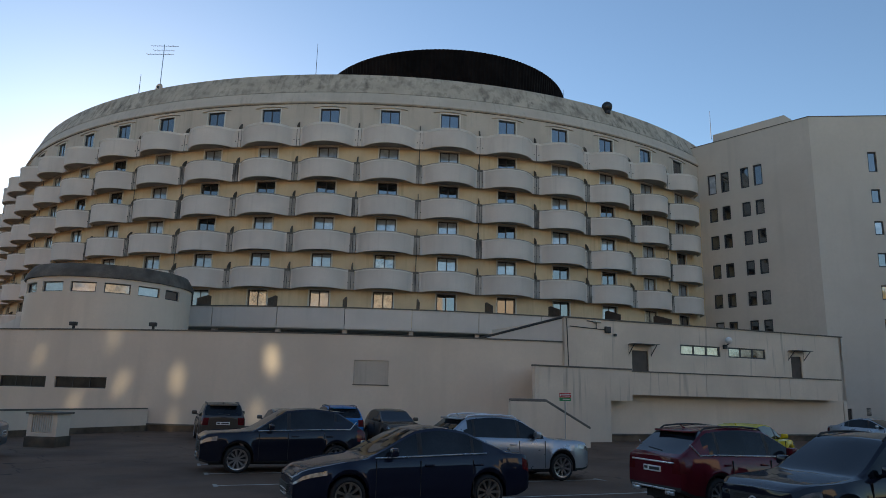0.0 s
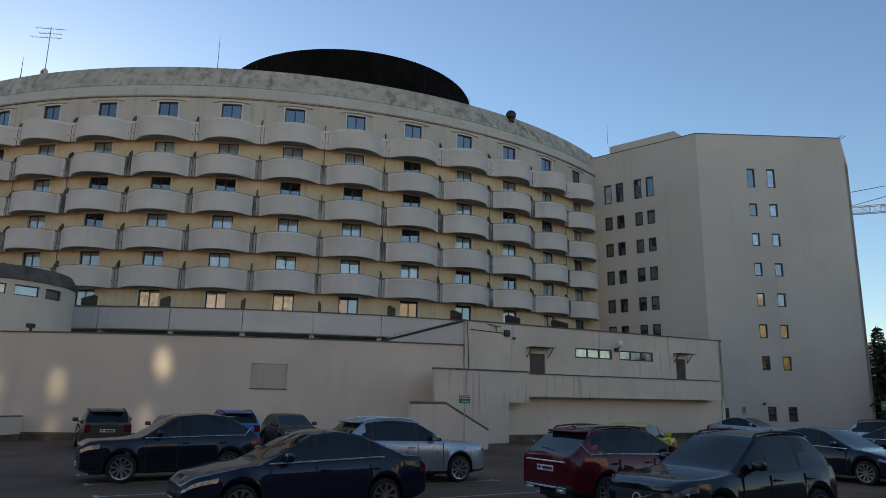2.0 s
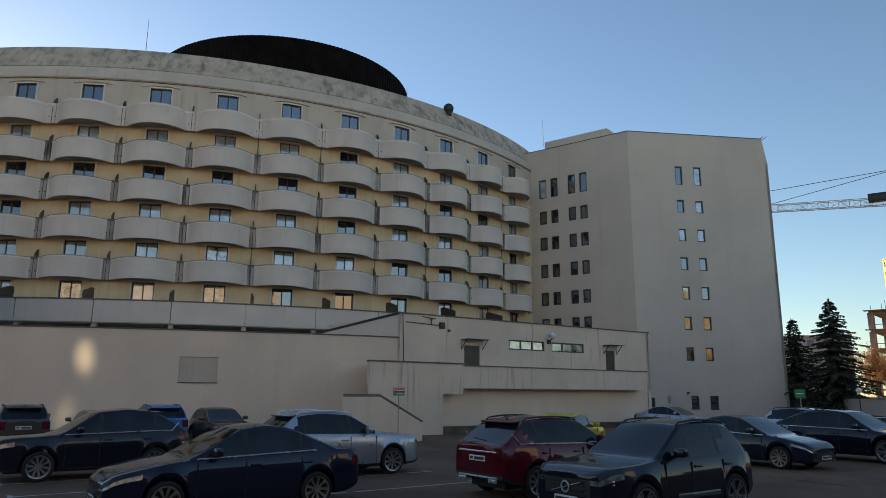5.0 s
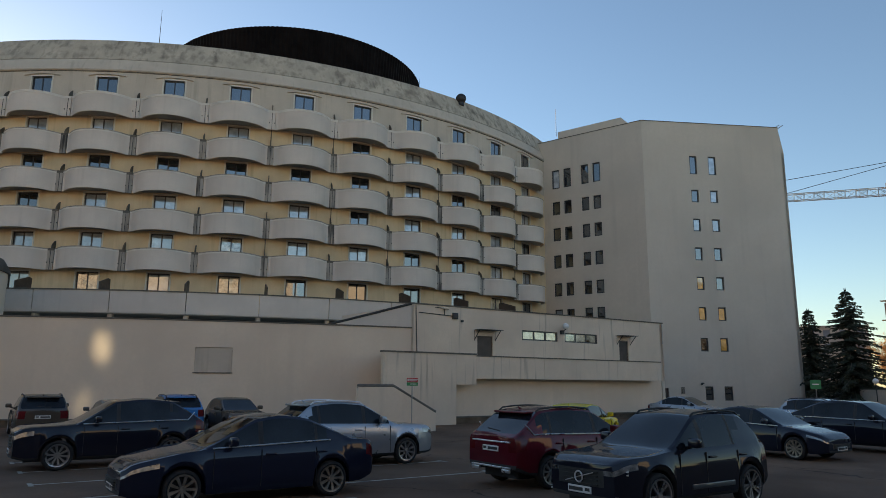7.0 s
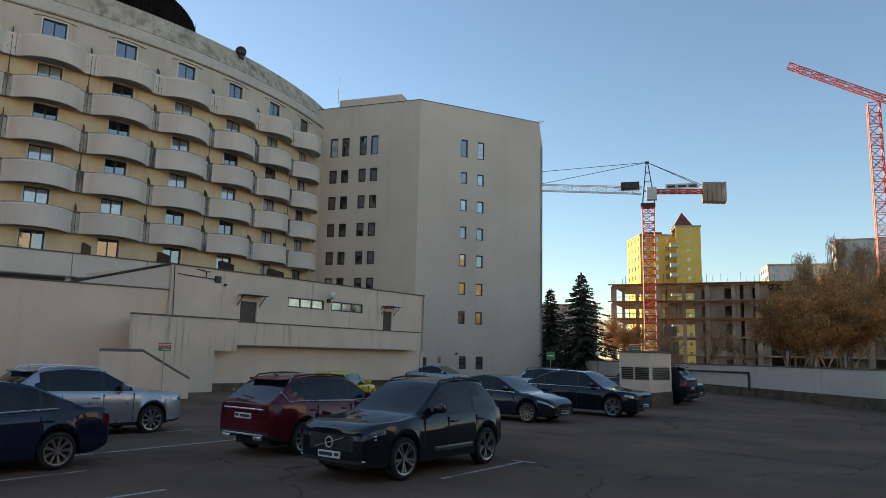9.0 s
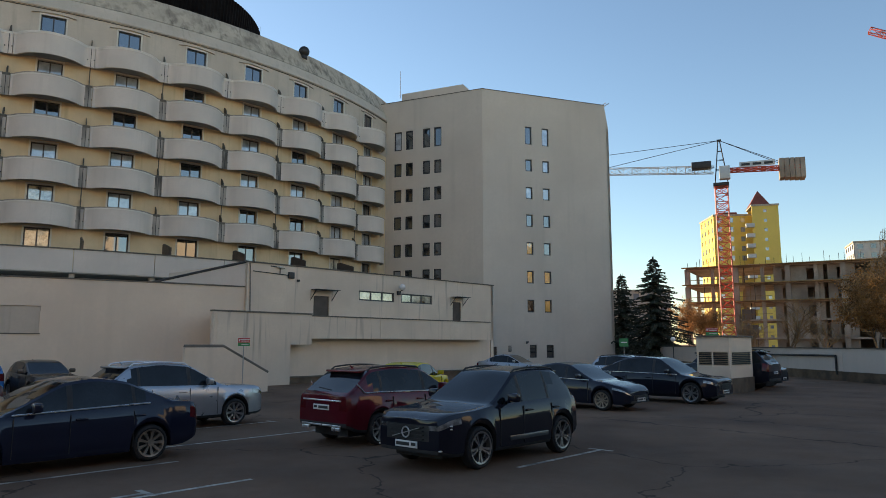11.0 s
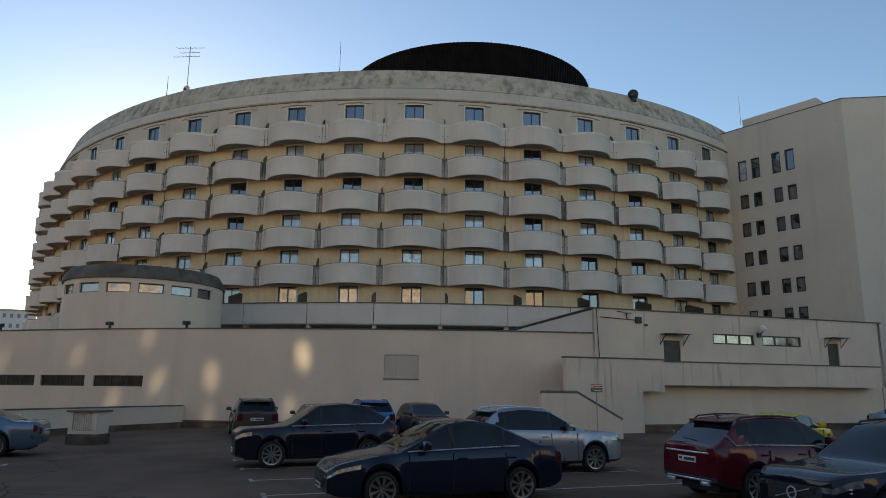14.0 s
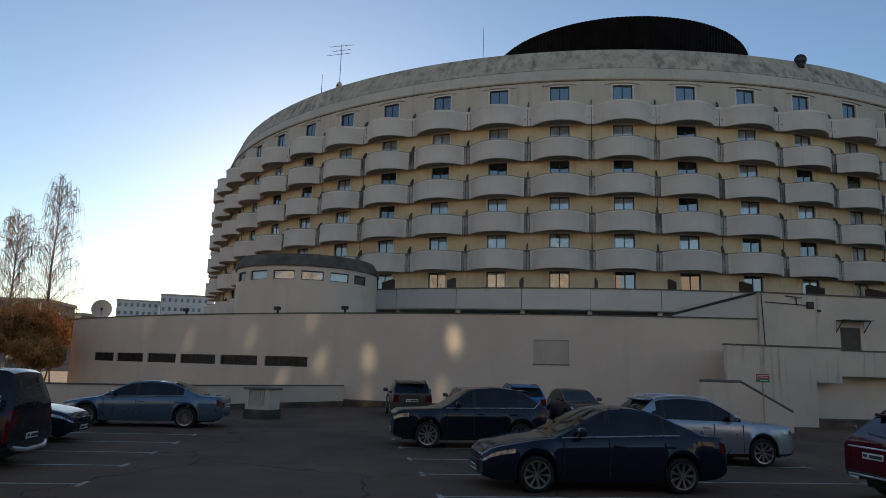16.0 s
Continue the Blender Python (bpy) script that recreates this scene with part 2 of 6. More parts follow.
def around(a, r=0.0, z=0.0):
    """A frame on the hotel's ring: x along it, y inwards, z up."""
    return pose(CX + r * math.sin(radians(a)), CY - r * math.cos(radians(a)), z, 0, 0, a)


def lathe(bm, profile, a0, a1, n, closed=False):
    """Turn (r, z) pairs round the hotel's axis."""
    cols = []
    for i in range(n + (0 if closed else 1)):
        a = radians(a0 + (a1 - a0) * i / n)
        cols.append([bm.verts.new((CX + r * math.sin(a), CY - r * math.cos(a), z)) for r, z in profile])
    for i in range(len(cols) - (0 if closed else 1)):
        p, q = cols[i], cols[(i + 1) % len(cols)]
        for j in range(len(profile) - 1):
            bm.faces.new((p[j], q[j], q[j + 1], p[j + 1]))
    return bm

# ---- windows ----
FRAMES = {}


def arch(w, z, over, rise, y0, y1, n=10, thick=0.05):
    """A flat arched lip over a window w wide, running past it on both sides."""
    bm = bmesh.new()
    half = w / 2 + over
    cols = []
    for i in range(n + 1):
        u = -1 + 2 * i / n
        zz = z + rise * (1 - u * u)
        cols.append([bm.verts.new((w / 2 + u * half, y, k)) for y, k in ((y0, zz), (y1, zz), (y1, zz + thick), (y0, zz + thick))])
    for p, q in zip(cols, cols[1:]):
        for j in range(4):
            bm.faces.new((p[j], p[(j + 1) % 4], q[(j + 1) % 4], q[j]))
    bm.faces.new(cols[0])
    bm.faces.new(cols[-1][::-1])
    return bm


def window_unit(parent, f, s0, s1, z0, z1, inset=0.12, cols=2, bar=0.06, glass=None, surround=0.0, name="window", rows=1):
    """A window in an opening of a wall: a frame mesh with its panes, and a pale surround where there is one."""
    o, ex = f(s0, z0, inset), f(s1, z0, inset)
    w, h = (ex - o).length, z1 - z0
    x = (ex - o).normalized()
    m = Matrix((x, Vector((0, 0, 1)).cross(x), Vector((0, 0, 1)))).transposed().to_4x4()
    m.translation = o
    key = (round(w, 2), round(h, 2), cols, rows, bar, surround)
    if key not in FRAMES:
        bm = bmesh.new()
        box(bm, 0, 0, 0, w, 0.07, bar)
        box(bm, 0, 0, h - bar, w, 0.07, h)
        box(bm, 0, 0, bar, bar, 0.07, h - bar)
        box(bm, w - bar, 0, bar, w, 0.07, h - bar)
        pw = (w - bar) / cols
        for i in range(1, cols):
            box(bm, i * pw, 0.003, bar, i * pw + bar, 0.067, h - bar)
        fr = mesh_of(bm, "frame", FRAME)
        ph = (h - bar) / rows
        pane = mesh_of(quick((0, 0, 0, pw - bar, 0.02, ph - bar)), "pane", GLASS)
        su = None
        if surround:
            k = surround
            su = mesh_of(quick((-k, -inset - 0.03, -0.02, 0, 0.05, h + k), (w, -inset - 0.03, -0.02, w + k, 0.05, h + k), (0, -inset - 0.03, h, w, 0.05, h + k)), "surround", TRIM)
        FRAMES[key] = (fr, pane, su, pw, ph)
    fr, pane, su, pw, ph = FRAMES[key]
    win = shared(name, fr, parent, m)
    for i in range(cols):
        for j in range(rows):
            tilt = pose(bar + i * pw, 0.035, bar + j * ph, random.uniform(-0.5, 0.5), 0, random.uniform(-0.5, 0.5))
            shared("pane", pane, win, tilt, glass)
    if su:
        shared("surround", su, win)
        if z1 > 24:
            if "brow" not in FRAMES:
                FRAMES["brow"] = mesh_of(arch(w, h + 0.06, 0.62, 0.13, -0.26, -0.12), "hood_mould", CREAM)
            shared("hood_mould", FRAMES["brow"], win)
        elif surround > 0.1:
            if "lip" not in FRAMES:
                FRAMES["lip"] = mesh_of(arch(w, h + 0.05, 0.36, 0.14, -0.24, -0.12), "hood_mould", OCHRE)
            shared("hood_mould", FRAMES["lip"], win)
    return win


# ---- ground ----
bm = bmesh.new()
bmesh.ops.create_grid(bm, x_segments=60, y_segments=60, size=1500)
ground = part("ground", bm, ASPHALT)
tagged(ground, "dark patched asphalt of a hotel car park", "ground", kind="structure")

# ---- round hotel ----
R = 48.07
BAYS = [4.27 + 5.98 * k for k in range(-11, 7)]
TOPS = [25.27] + [21.95 - 2.985 * k for k in range(5)]
LOW_TOPS = [6.9, 3.95]
HALF_W = math.degrees(0.79 / R)
hotel = thing("hotel_building", "round beige hotel with rows of bulging white balconies", "building", pose(CX, CY, 0))
inv = hotel.matrix_world.inverted()


def of_hotel(ob):
    ob.parent = hotel
    ob.matrix_parent_inverse = inv
    return ob


openings = []
for a in BAYS:
    for k, t in enumerate(TOPS + (LOW_TOPS if a < -36 else [])):
        openings.append((a - HALF_W, a + HALF_W, t - 2.4, t))
of_hotel(part("wall", grid_wall(ring(R), -65, 49.2, 0, 21.9, [o for o in openings if o[3] < 22]), OCHRE, label="ochre rendered curved wall"))
of_hotel(part("wall", grid_wall(ring(R + 0.02), -65, 49.2, 21.9, 25.8, [o for o in openings if o[3] > 22]), CREAM, label="cream rendered upper wall"))
of_hotel(part("wall", grid_wall(ring(R), 49.2, 295, 0, 25.8, step=4), CREAM))
bm = lathe(bmesh.new(), [(R - 0.2, 25.78), (R + 0.10, 25.80), (R + 0.14, 25.90), (R + 0.05, 26.15), (R - 0.26, 26.88), (R - 0.5, 26.88)], 0, 360, 180, True)
of_hotel(part("roof_parapet", bm, CREAM, label="smooth lower band of the leaning parapet"))
bm = lathe(bmesh.new(), [(R - 0.5, 26.90), (R - 0.24, 26.90), (R - 0.25, 26.96), (47.12, 28.55), (47.06, 28.78), (47.0, 28.9), (46.4, 28.9), (46.4, 27.4)], 0, 360, 180, True)
of_hotel(part("roof_parapet", bm, PARAPET, label="weathered leaning concrete parapet with dark moss streaks"))
bm = bmesh.new()
bmesh.ops.create_circle(bm, cap_ends=True, segments=120, radius=46.45, matrix=Matrix.Translation((CX, CY, 27.45)))
of_hotel(part("roof", bm, MOSSY))
# thin drip line over the top windows
bm = lathe(bmesh.new(), [(R + 0.02, 25.70), (R + 0.075, 25.70), (R + 0.075, 25.745), (R + 0.02, 25.755)], -65, 49.2, 120)
of_hotel(part("drip_ledge", bm, BANDDARK))
for i, a in enumerate(BAYS):
    for k, t in enumerate(TOPS + (LOW_TOPS if a < -36 else [])):
        g = random.choice([GLASS, GLASSC, GLASSC, GLASSC] if k not in (0, 2) else [GLASS] * 6 + [GLASSC])
        if k == 5 and i in (9, 10, 11, 16):
            g = GLASSW if i != 10 else GLASSC
        if (k, i) == (4, 11):
            g = GLASSW
        of_hotel(window_unit(None, ring(R if k else R + 0.02), a - HALF_W, a + HALF_W, t - 2.4, t, 0.14, 2, 0.09, g, surround=0.11))

# one balcony, x along the wall, y inwards, z = 0 at its underside
SAG, HB, B0 = 1.27, 2.08, 0.42
RB = (HB * HB + SAG * SAG) / (2 * SAG)


HE = HB + 0.20                        # half width with the hollow curve that runs into the link


def bulge(off, n=30):
    """Plan of one bow-fronted parapet, moved outwards by off; its ends curve smoothly into the flat link."""
    phi = math.asin(HE / RB)

    def depth(x):
        a = math.sqrt(RB * RB - x * x) - (RB - SAG)
        return (a + math.sqrt(a * a + 0.05)) / 2

    low, top = depth(HE), depth(0.0)
    line_ = [(RB * math.sin(-phi + 2 * phi * i / n), 0.0) for i in range(n + 1)]
    line_ = [(x, -B0 - SAG * (depth(x) - low) / (top - low)) for x, _ in line_]
    pts = []
    for i, (x, y) in enumerate(line_):
        (xa, ya), (xb, yb) = line_[max(0, i - 1)], line_[min(n, i + 1)]
        k = math.hypot(xb - xa, yb - ya)
        nx, ny = ((yb - ya) / k, -(xb - xa) / k) if 0 < i < n else (0.0, -1.0)
        pts.append((x + nx * off, y + ny * off))
    return pts


def strip(bm, outer, inner, z0, z1):
    """A curved upright band between two plan lines."""
    vo = [[bm.verts.new((x, y, z)) for x, y in line_] for line_ in (outer, inner) for z in (z0, z1)]
    n = len(outer)
    for i in range(n - 1):
        bm.faces.new((vo[0][i], vo[0][i + 1], vo[1][i + 1], vo[1][i]))
        bm.faces.new((vo[2][i + 1], vo[2][i], vo[3][i], vo[3][i + 1]))
        bm.faces.new((vo[1][i], vo[1][i + 1], vo[3][i + 1], vo[3][i]))
        bm.faces.new((vo[0][i + 1], vo[0][i], vo[2][i], vo[2][i + 1]))
    for i in (0, n - 1):
        bm.faces.new((vo[0][i], vo[1][i], vo[3][i], vo[2][i]))


BH = 1.58
bm = bmesh.new()
strip(bm, bulge(0), bulge(-0.12), 0.0, BH - 0.07)
ME_PARAPET = mesh_of(bm, "parapet", BALCONY)
bm = bmesh.new()
strip(bm, bulge(0.05), bulge(-0.16), BH - 0.07, BH)
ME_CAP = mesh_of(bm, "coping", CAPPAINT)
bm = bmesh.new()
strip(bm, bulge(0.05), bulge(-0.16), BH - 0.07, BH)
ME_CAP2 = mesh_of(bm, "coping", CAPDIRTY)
bm = bmesh.new()
strip(bm, bulge(0.03), bulge(-0.02), BH - 0.17, BH - 0.072)
ME_ROLL = mesh_of(bm, "moulding", CAPPAINT)
bm = bmesh.new()
pl = bulge(-0.12)
top = [bm.verts.new((x, y, 0.42)) for x, y in pl] + [bm.verts.new((2.2, 0.1, 0.42)), bm.verts.new((-2.2, 0.1, 0.42))]
bot = [bm.verts.new((x, y, 0.2)) for x, y in pl] + [bm.verts.new((2.2, 0.1, 0.2)), bm.verts.new((-2.2, 0.1, 0.2))]
bm.faces.new(top)
bm.faces.new(bot[::-1])
for i in range(len(top)):
    j = (i + 1) % len(top)
    bm.faces.new((top[i], bot[i], bot[j], top[j]))
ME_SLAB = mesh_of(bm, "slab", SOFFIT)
LW = 2.51 - HB
LX0, LX1 = HE - 0.01, HB + 2 * LW - 0.19
link_boxes = ((LX0, -B0 - 0.002, 0.0, LX1, -B0 + 0.12, BH - 0.07), (LX0, -B0 + 0.12, 0.2, LX1, 0.1, 0.4))
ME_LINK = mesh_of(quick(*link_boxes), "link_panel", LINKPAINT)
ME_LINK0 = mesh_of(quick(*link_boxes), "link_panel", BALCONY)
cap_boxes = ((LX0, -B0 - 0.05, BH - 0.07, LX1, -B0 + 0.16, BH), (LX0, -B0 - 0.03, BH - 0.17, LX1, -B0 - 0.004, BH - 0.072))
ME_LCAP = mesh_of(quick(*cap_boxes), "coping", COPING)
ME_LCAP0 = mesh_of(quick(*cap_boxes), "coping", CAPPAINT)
ME_SPOUT = mesh_of(quick((HB + 0.19, -B0 - 0.06, 0.5, HB + 0.25, -B0 - 0.002, 0.57), (HB + 2 * LW - 0.25, -B0 - 0.06, 0.5, HB + 2 * LW - 0.19, -B0 - 0.002, 0.57), (HB + LW - 0.018, -B0 - 0.02, 0.0, HB + LW + 0.018, -B0 - 0.002, BH - 0.17)), "joint_strip", STEELDARK)
bm = bmesh.new()
q = [(-B0 + 0.02, BH), (0.1, BH), (0.1, BH + 0.66), (-0.04, BH + 0.62), (-B0 + 0.14, BH + 0.38), (-B0 + 0.02, BH + 0.16)]
v0 = [bm.verts.new((HB + LW - 0.03, y, z)) for y, z in q]
v1 = [bm.verts.new((HB + LW + 0.03, y, z)) for y, z in q]
bm.faces.new(v0)
bm.faces.new(v1[::-1])
for i in range(len(q)):
    j = (i + 1) % len(q)
    bm.faces.new((v0[i], v1[i], v1[j], v0[j]))
ME_FIN = mesh_of(bm, "divider", BANDDARK)
bm = bmesh.new()
rod(bm, (HB + LW, -B0 + 0.2, 0.2), (HB + LW, -B0 + 0.24, BH - 2.95), 0.035, n=8)
ME_DRAIN = mesh_of(bm, "drain_pipe", BANDDARK)
DRAINS = random.Random(4)
for i, a in enumerate(BAYS):
    for k in range(7 if a < -36 else 5):
        b = of_hotel(shared("balcony", ME_PARAPET, None, around(a, R, 23.43 - 2.95 * k - BH)))
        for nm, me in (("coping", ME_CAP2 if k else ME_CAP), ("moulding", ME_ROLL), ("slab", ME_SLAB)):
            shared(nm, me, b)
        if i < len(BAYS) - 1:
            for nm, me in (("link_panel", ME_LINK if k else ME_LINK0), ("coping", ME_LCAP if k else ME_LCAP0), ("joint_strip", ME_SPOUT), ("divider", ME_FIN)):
                shared(nm, me, b)
            if k < 4 and DRAINS.random() < 0.3:
                shared("drain_pipe", ME_DRAIN, b)

# terrace in front of the lowest rooms
joints = [-13.9, -8.75, -3.6, 1.56, 6.66, 11.86, 17.0, 21.0]
for a, b in zip(joints, joints[1:]):
    p = of_hotel(part("terrace_panel", grid_wall(ring(53.4), a + 0.03, b - 0.03, 6.56, 8.0, depth=0.16), BALCONY))
    of_hotel(part("coping", grid_wall(ring(53.46), a, b, 8.0, 8.08, depth=0.28), COPING))
    m = around(a, 53.0)
    of_hotel(part("pillar", quick((-0.16, 0, 4.5, 0.16, 0.4, 6.56), m=m), BALCONY))
bm = lathe(bmesh.new(), [(53.3, 6.5), (53.3, 6.75), (47.9, 6.75), (47.9, 6.5), (53.3, 6.5)], -13.9, 21, 30)
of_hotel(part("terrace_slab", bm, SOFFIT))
# near-black colour paints in the shade beneath the terrace slab
of_hotel(part("wall", grid_wall(ring(50.5), -13.9, 21, 4.2, 6.5, depth=0.2), STEELDARK, label="recessed wall under the terrace, shade put into its dark colour"))
for a in BAYS[8:16]:
    m = around(a + 2.99, R)
    bm = bmesh.new()
    q = [(-2.5, 6.75), (-2.5, 9.12), (-2.9, 9.15), (-4.4, 8.72), (-4.4, 6.75)]
    v0 = [bm.verts.new(m @ Vector((-0.04, y, z))) for y, z in q]
    v1 = [bm.verts.new(m @ Vector((0.04, y, z))) for y, z in q]
    bm.faces.new(v0)
    bm.faces.new(v1[::-1])
    for i in range(len(q)):
        j = (i + 1) % len(q)
        bm.faces.new((v0[i], v1[i], v1[j], v0[j]))
    of_hotel(part("terrace_divider", bm, RUSTBROWN))

# dark drum on the roof, ribbed sheet
bm = bmesh.new()
NR, DX, DY, DR = 420, -1.05, 74.0, 13.3
lo, hi, li = [], [], []
for i in range(NR):
    a = 2 * math.pi * i / NR
    r = DR + (0.035 if i % 2 else -0.035)
    lo.append(bm.verts.new((DX + (r - 0.5) * math.cos(a), DY + (r - 0.5) * math.sin(a), 27.45)))
    hi.append(bm.verts.new((DX + r * math.cos(a), DY + r * math.sin(a), 34.1)))
    li.append(bm.verts.new((DX + (r - 0.3) * math.cos(a), DY + (r - 0.3) * math.sin(a), 34.1)))
for i in range(NR):
    j = (i + 1) % NR
    bm.faces.new((lo[i], lo[j], hi[j], hi[i]))
    bm.faces.new((hi[i], hi[j], li[j], li[i]))
bm.faces.new(li)
of_hotel(part("roof_drum", bm, DRUM, label="dark brown ribbed metal drum"))

# ---- podium ----
podium = thing("podium", "long curved cream rendered podium wall with flat roof", "building", kind="structure")
SLITS = [(-25.86, -23.26), (-22.9, -20.03), (-19.61, -17.0), (-16.64, -13.87), (-13.51, -10.96), (-10.49, -7.86)]
ops = [(a, b, 2.06, 2.64) for a, b in SLITS] + [(3.44, 4.99, 2.59, 3.82)]
part("wall", grid_wall(ring(66), -29.9, 13.15, 0, 5.1, ops, depth=0.35), PODIUM, podium)
part("blind_panel", grid_wall(ring(65.94), 3.445, 4.985, 2.595, 3.81, depth=0.2), CREAM, podium, "blocked-up opening with a cracked edge")
part("sill", grid_wall(ring(66.05), 3.40, 5.03, 2.55, 2.59, depth=0.2), COPING, podium)
for a, b in SLITS:
    window_unit(podium, ring(66), a, b, 2.06, 2.64, 0.1, 3, 0.05, DARKGLASS)
part("coping", grid_wall(ring(66.05), -29.95, 13.15, 5.1, 5.17, depth=0.42), COPING, podium)
part("plinth", grid_wall(ring(66.1), -29.9, 13.15, 0, 0.3, depth=0.1), PLINTH, podium, "damp stained brown plinth")
part("plinth_cap", grid_wall(ring(66.16), -7, 13.15, 0.3, 0.38, depth=0.16), COPING, podium)
bm = lathe(bmesh.new(), [(65.7, 4.75), (65.7, 4.6), (47.9, 4.6), (47.9, 4.75), (65.7, 4.75)], -29.9, 13.0, 50)
part("roof", bm, MOSSY, podium)
e0, e1 = ring(66)(-29.9, 0, 0), ring(48)(-29.9, 0, 0)
part("wall", grid_wall(line(e1.x, e1.y, e0.x - e1.x, e0.y - e1.y), 0, 18, 0, 5.1, depth=0.3, step=20), PODIUM, podium)

# round stair tower on the podium
tower = thing("stair_tower", "round cream tower with a dark weathered band and ribbon windows", "tower", pose(-21.3, 43.85, 4.7))
TR = 4.72


def tring(r):
    return lambda s, z, d: Vector(((r - d) * math.sin(radians(s)), -(r - d) * math.cos(radians(s)), z - 4.7))


TW = [(-48.0, -30.4), (-24.0, -6.6), (-1.3, 15.6), (20.6, 37.7), (42.6, 58.9), (63.8, 78.8)]
part("wall", grid_wall(tring(TR), -180, 180, 4.7, 8.24, [(a, b, 7.38, 7.96) for a, b in TW], step=5), PODIUM, tower)
for i, (a, b) in enumerate(TW):
    window_unit(tower, tring(TR), a, b, 7.38, 7.96, 0.1, 1, 0.06, (GLASS, GLASSC, GLASSC, GLASSW, GLASSC, GLASS)[i])
bm = bmesh.new()
prof = [(TR - 0.2, 8.22), (TR + 0.12, 8.24), (TR + 0.12, 8.45), (TR - 0.25, 9.05), (TR - 0.6, 9.05), (TR - 0.6, 8.7), (0.01, 8.7)]
cols = [[bm.verts.new((r * math.sin(2 * math.pi * i / 72), -r * math.cos(2 * math.pi * i / 72), z - 4.7)) for r, z in prof] for i in range(72)]
for i in range(72):
    for j in range(len(prof) - 1):
        bm.faces.new((cols[i][j], cols[(i + 1) % 72][j], cols[(i + 1) % 72][j + 1], cols[i][j + 1]))
part("roof_band", bm, BANDDARK, tower, "dark mossy leaning band")

# low ramp wall running down from the tower
bm = bmesh.new()
q = [(0.0, 4.6), (0.0, 6.35), (-1.4, 5.95), (-3.6, 5.5), (-3.6, 4.6)]
v0 = [bm.verts.new((-24.9 + s * 0.87, 41.2 - s * 0.5, z)) for s, z in q]
v1 = [bm.verts.new((-24.8 + s * 0.87, 41.45 - s * 0.5, z)) for s, z in q]
bm.faces.new(v0)
bm.faces.new(v1[::-1])
for i in range(len(q)):
    j = (i + 1) % len(q)
    bm.faces.new((v0[i], v1[i], v1[j], v0[j]))
part("ramp_wall", bm, BALCONY, podium, "low sloping pale wall")

# ---- annex with the gallery ----
annex = thing("service_annex", "cream service annex with a gallery and outer stair", "building")
UX, UY = 0.925, 0.38
ROWDIR_A = math.degrees(math.atan2(UY, UX))


def shifted(k):
    """The annex's front line, k metres back."""
    return line(8.5 - UY * k, 37.65 + UX * k, UX, UY)


fc = shifted(1.4)
aops = [(2.55, 3.68, 2.6, 4.88), (5.96, 8.93, 4.77, 5.37), (9.54, 12.48, 4.77, 5.37), (14.55, 15.45, 2.6, 5.05)]
part("wall", grid_wall(fc, -1.82, 19.1, 2.4, 6.45, aops, step=30), DRIPPED, annex)
part("coping", grid_wall(shifted(1.34), -1.88, 19.16, 6.45, 6.52, step=30, depth=0.42), COPING, annex)
part("wall", grid_wall(shifted(0.5), -0.2, 17.6, 0, 2.4, step=30), PODIUM, annex)
part("plinth", grid_wall(shifted(0.4), -0.2, 17, 0, 0.3, step=30, depth=0.1), PLINTH, annex)
part("plinth_cap", grid_wall(shifted(0.34), -0.2, 17, 0.3, 0.38, step=30, depth=0.16), COPING, annex)
a0, a1 = fc(-1.82, 0, 0), fc(19.1, 0, 0)
part("wall", grid_wall(line(a0.x - UY * 9, a0.y + UX * 9, UY, -UX), 0, 9, 4.5, 6.45, step=30), PODIUM, annex)
part("wall", grid_wall(line(a1.x, a1.y, -UY, UX), 0, 9, 0, 6.45, step=30), PODIUM, annex)
bm = bmesh.new()
rf = [fc(-1.8, 6.2, 0.1), fc(19.0, 6.2, 0.1), fc(19.0, 6.2, 9), fc(-1.8, 6.2, 9)]
bm.faces.new([bm.verts.new(p) for p in rf])
part("roof", bm, MOSSY, annex)
fb = shifted(-0.3)
part("gallery_wall", grid_wall(fb, -4.62, -0.13, 0, 3.68, step=30, depth=0.25), DRIPPED, annex)
part("gallery_wall", grid_wall(fb, -0.125, 1.22, 2.08, 3.68, step=30, depth=0.25), DRIPPED, annex)
for a, b in ((1.225, 6.2), (6.22, 12.4), (12.42, 16.6)):
    part("gallery_parapet", grid_wall(fb, a, b, 2.4, 3.6, step=30, depth=0.2), DRIPPED, annex)
part("coping", grid_wall(shifted(-0.34), -4.66, 1.22, 3.68, 3.76, step=30, depth=0.33), COPING, annex)
part("coping", grid_wall(shifted(-0.34), 1.22, 16.64, 3.6, 3.66, step=30, depth=0.28), COPING, annex)
s0 = fb(-4.62, 0, 0)
part("gallery_wall", grid_wall(line(s0.x + 0.5, s0.y + 3.2, -0.5, -3.2), 0, 3.2, 0, 3.68, step=30, depth=0.2), DRIPPED, annex)
bm = bmesh.new()
for z in (2.4, 2.6):
    bm.faces.new([bm.verts.new(p) for p in (fb(-4.0, z, 0.1), fb(16.4, z, 0.1), fb(16.4, z, 1.7), fb(-3.2, z, 1.7))])
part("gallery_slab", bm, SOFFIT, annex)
for a, b in ((5.96, 8.93), (9.54, 12.48)):
    window_unit(annex, fc, a, b, 4.74, 5.40, 0.06, 3, 0.11, GLASSW)
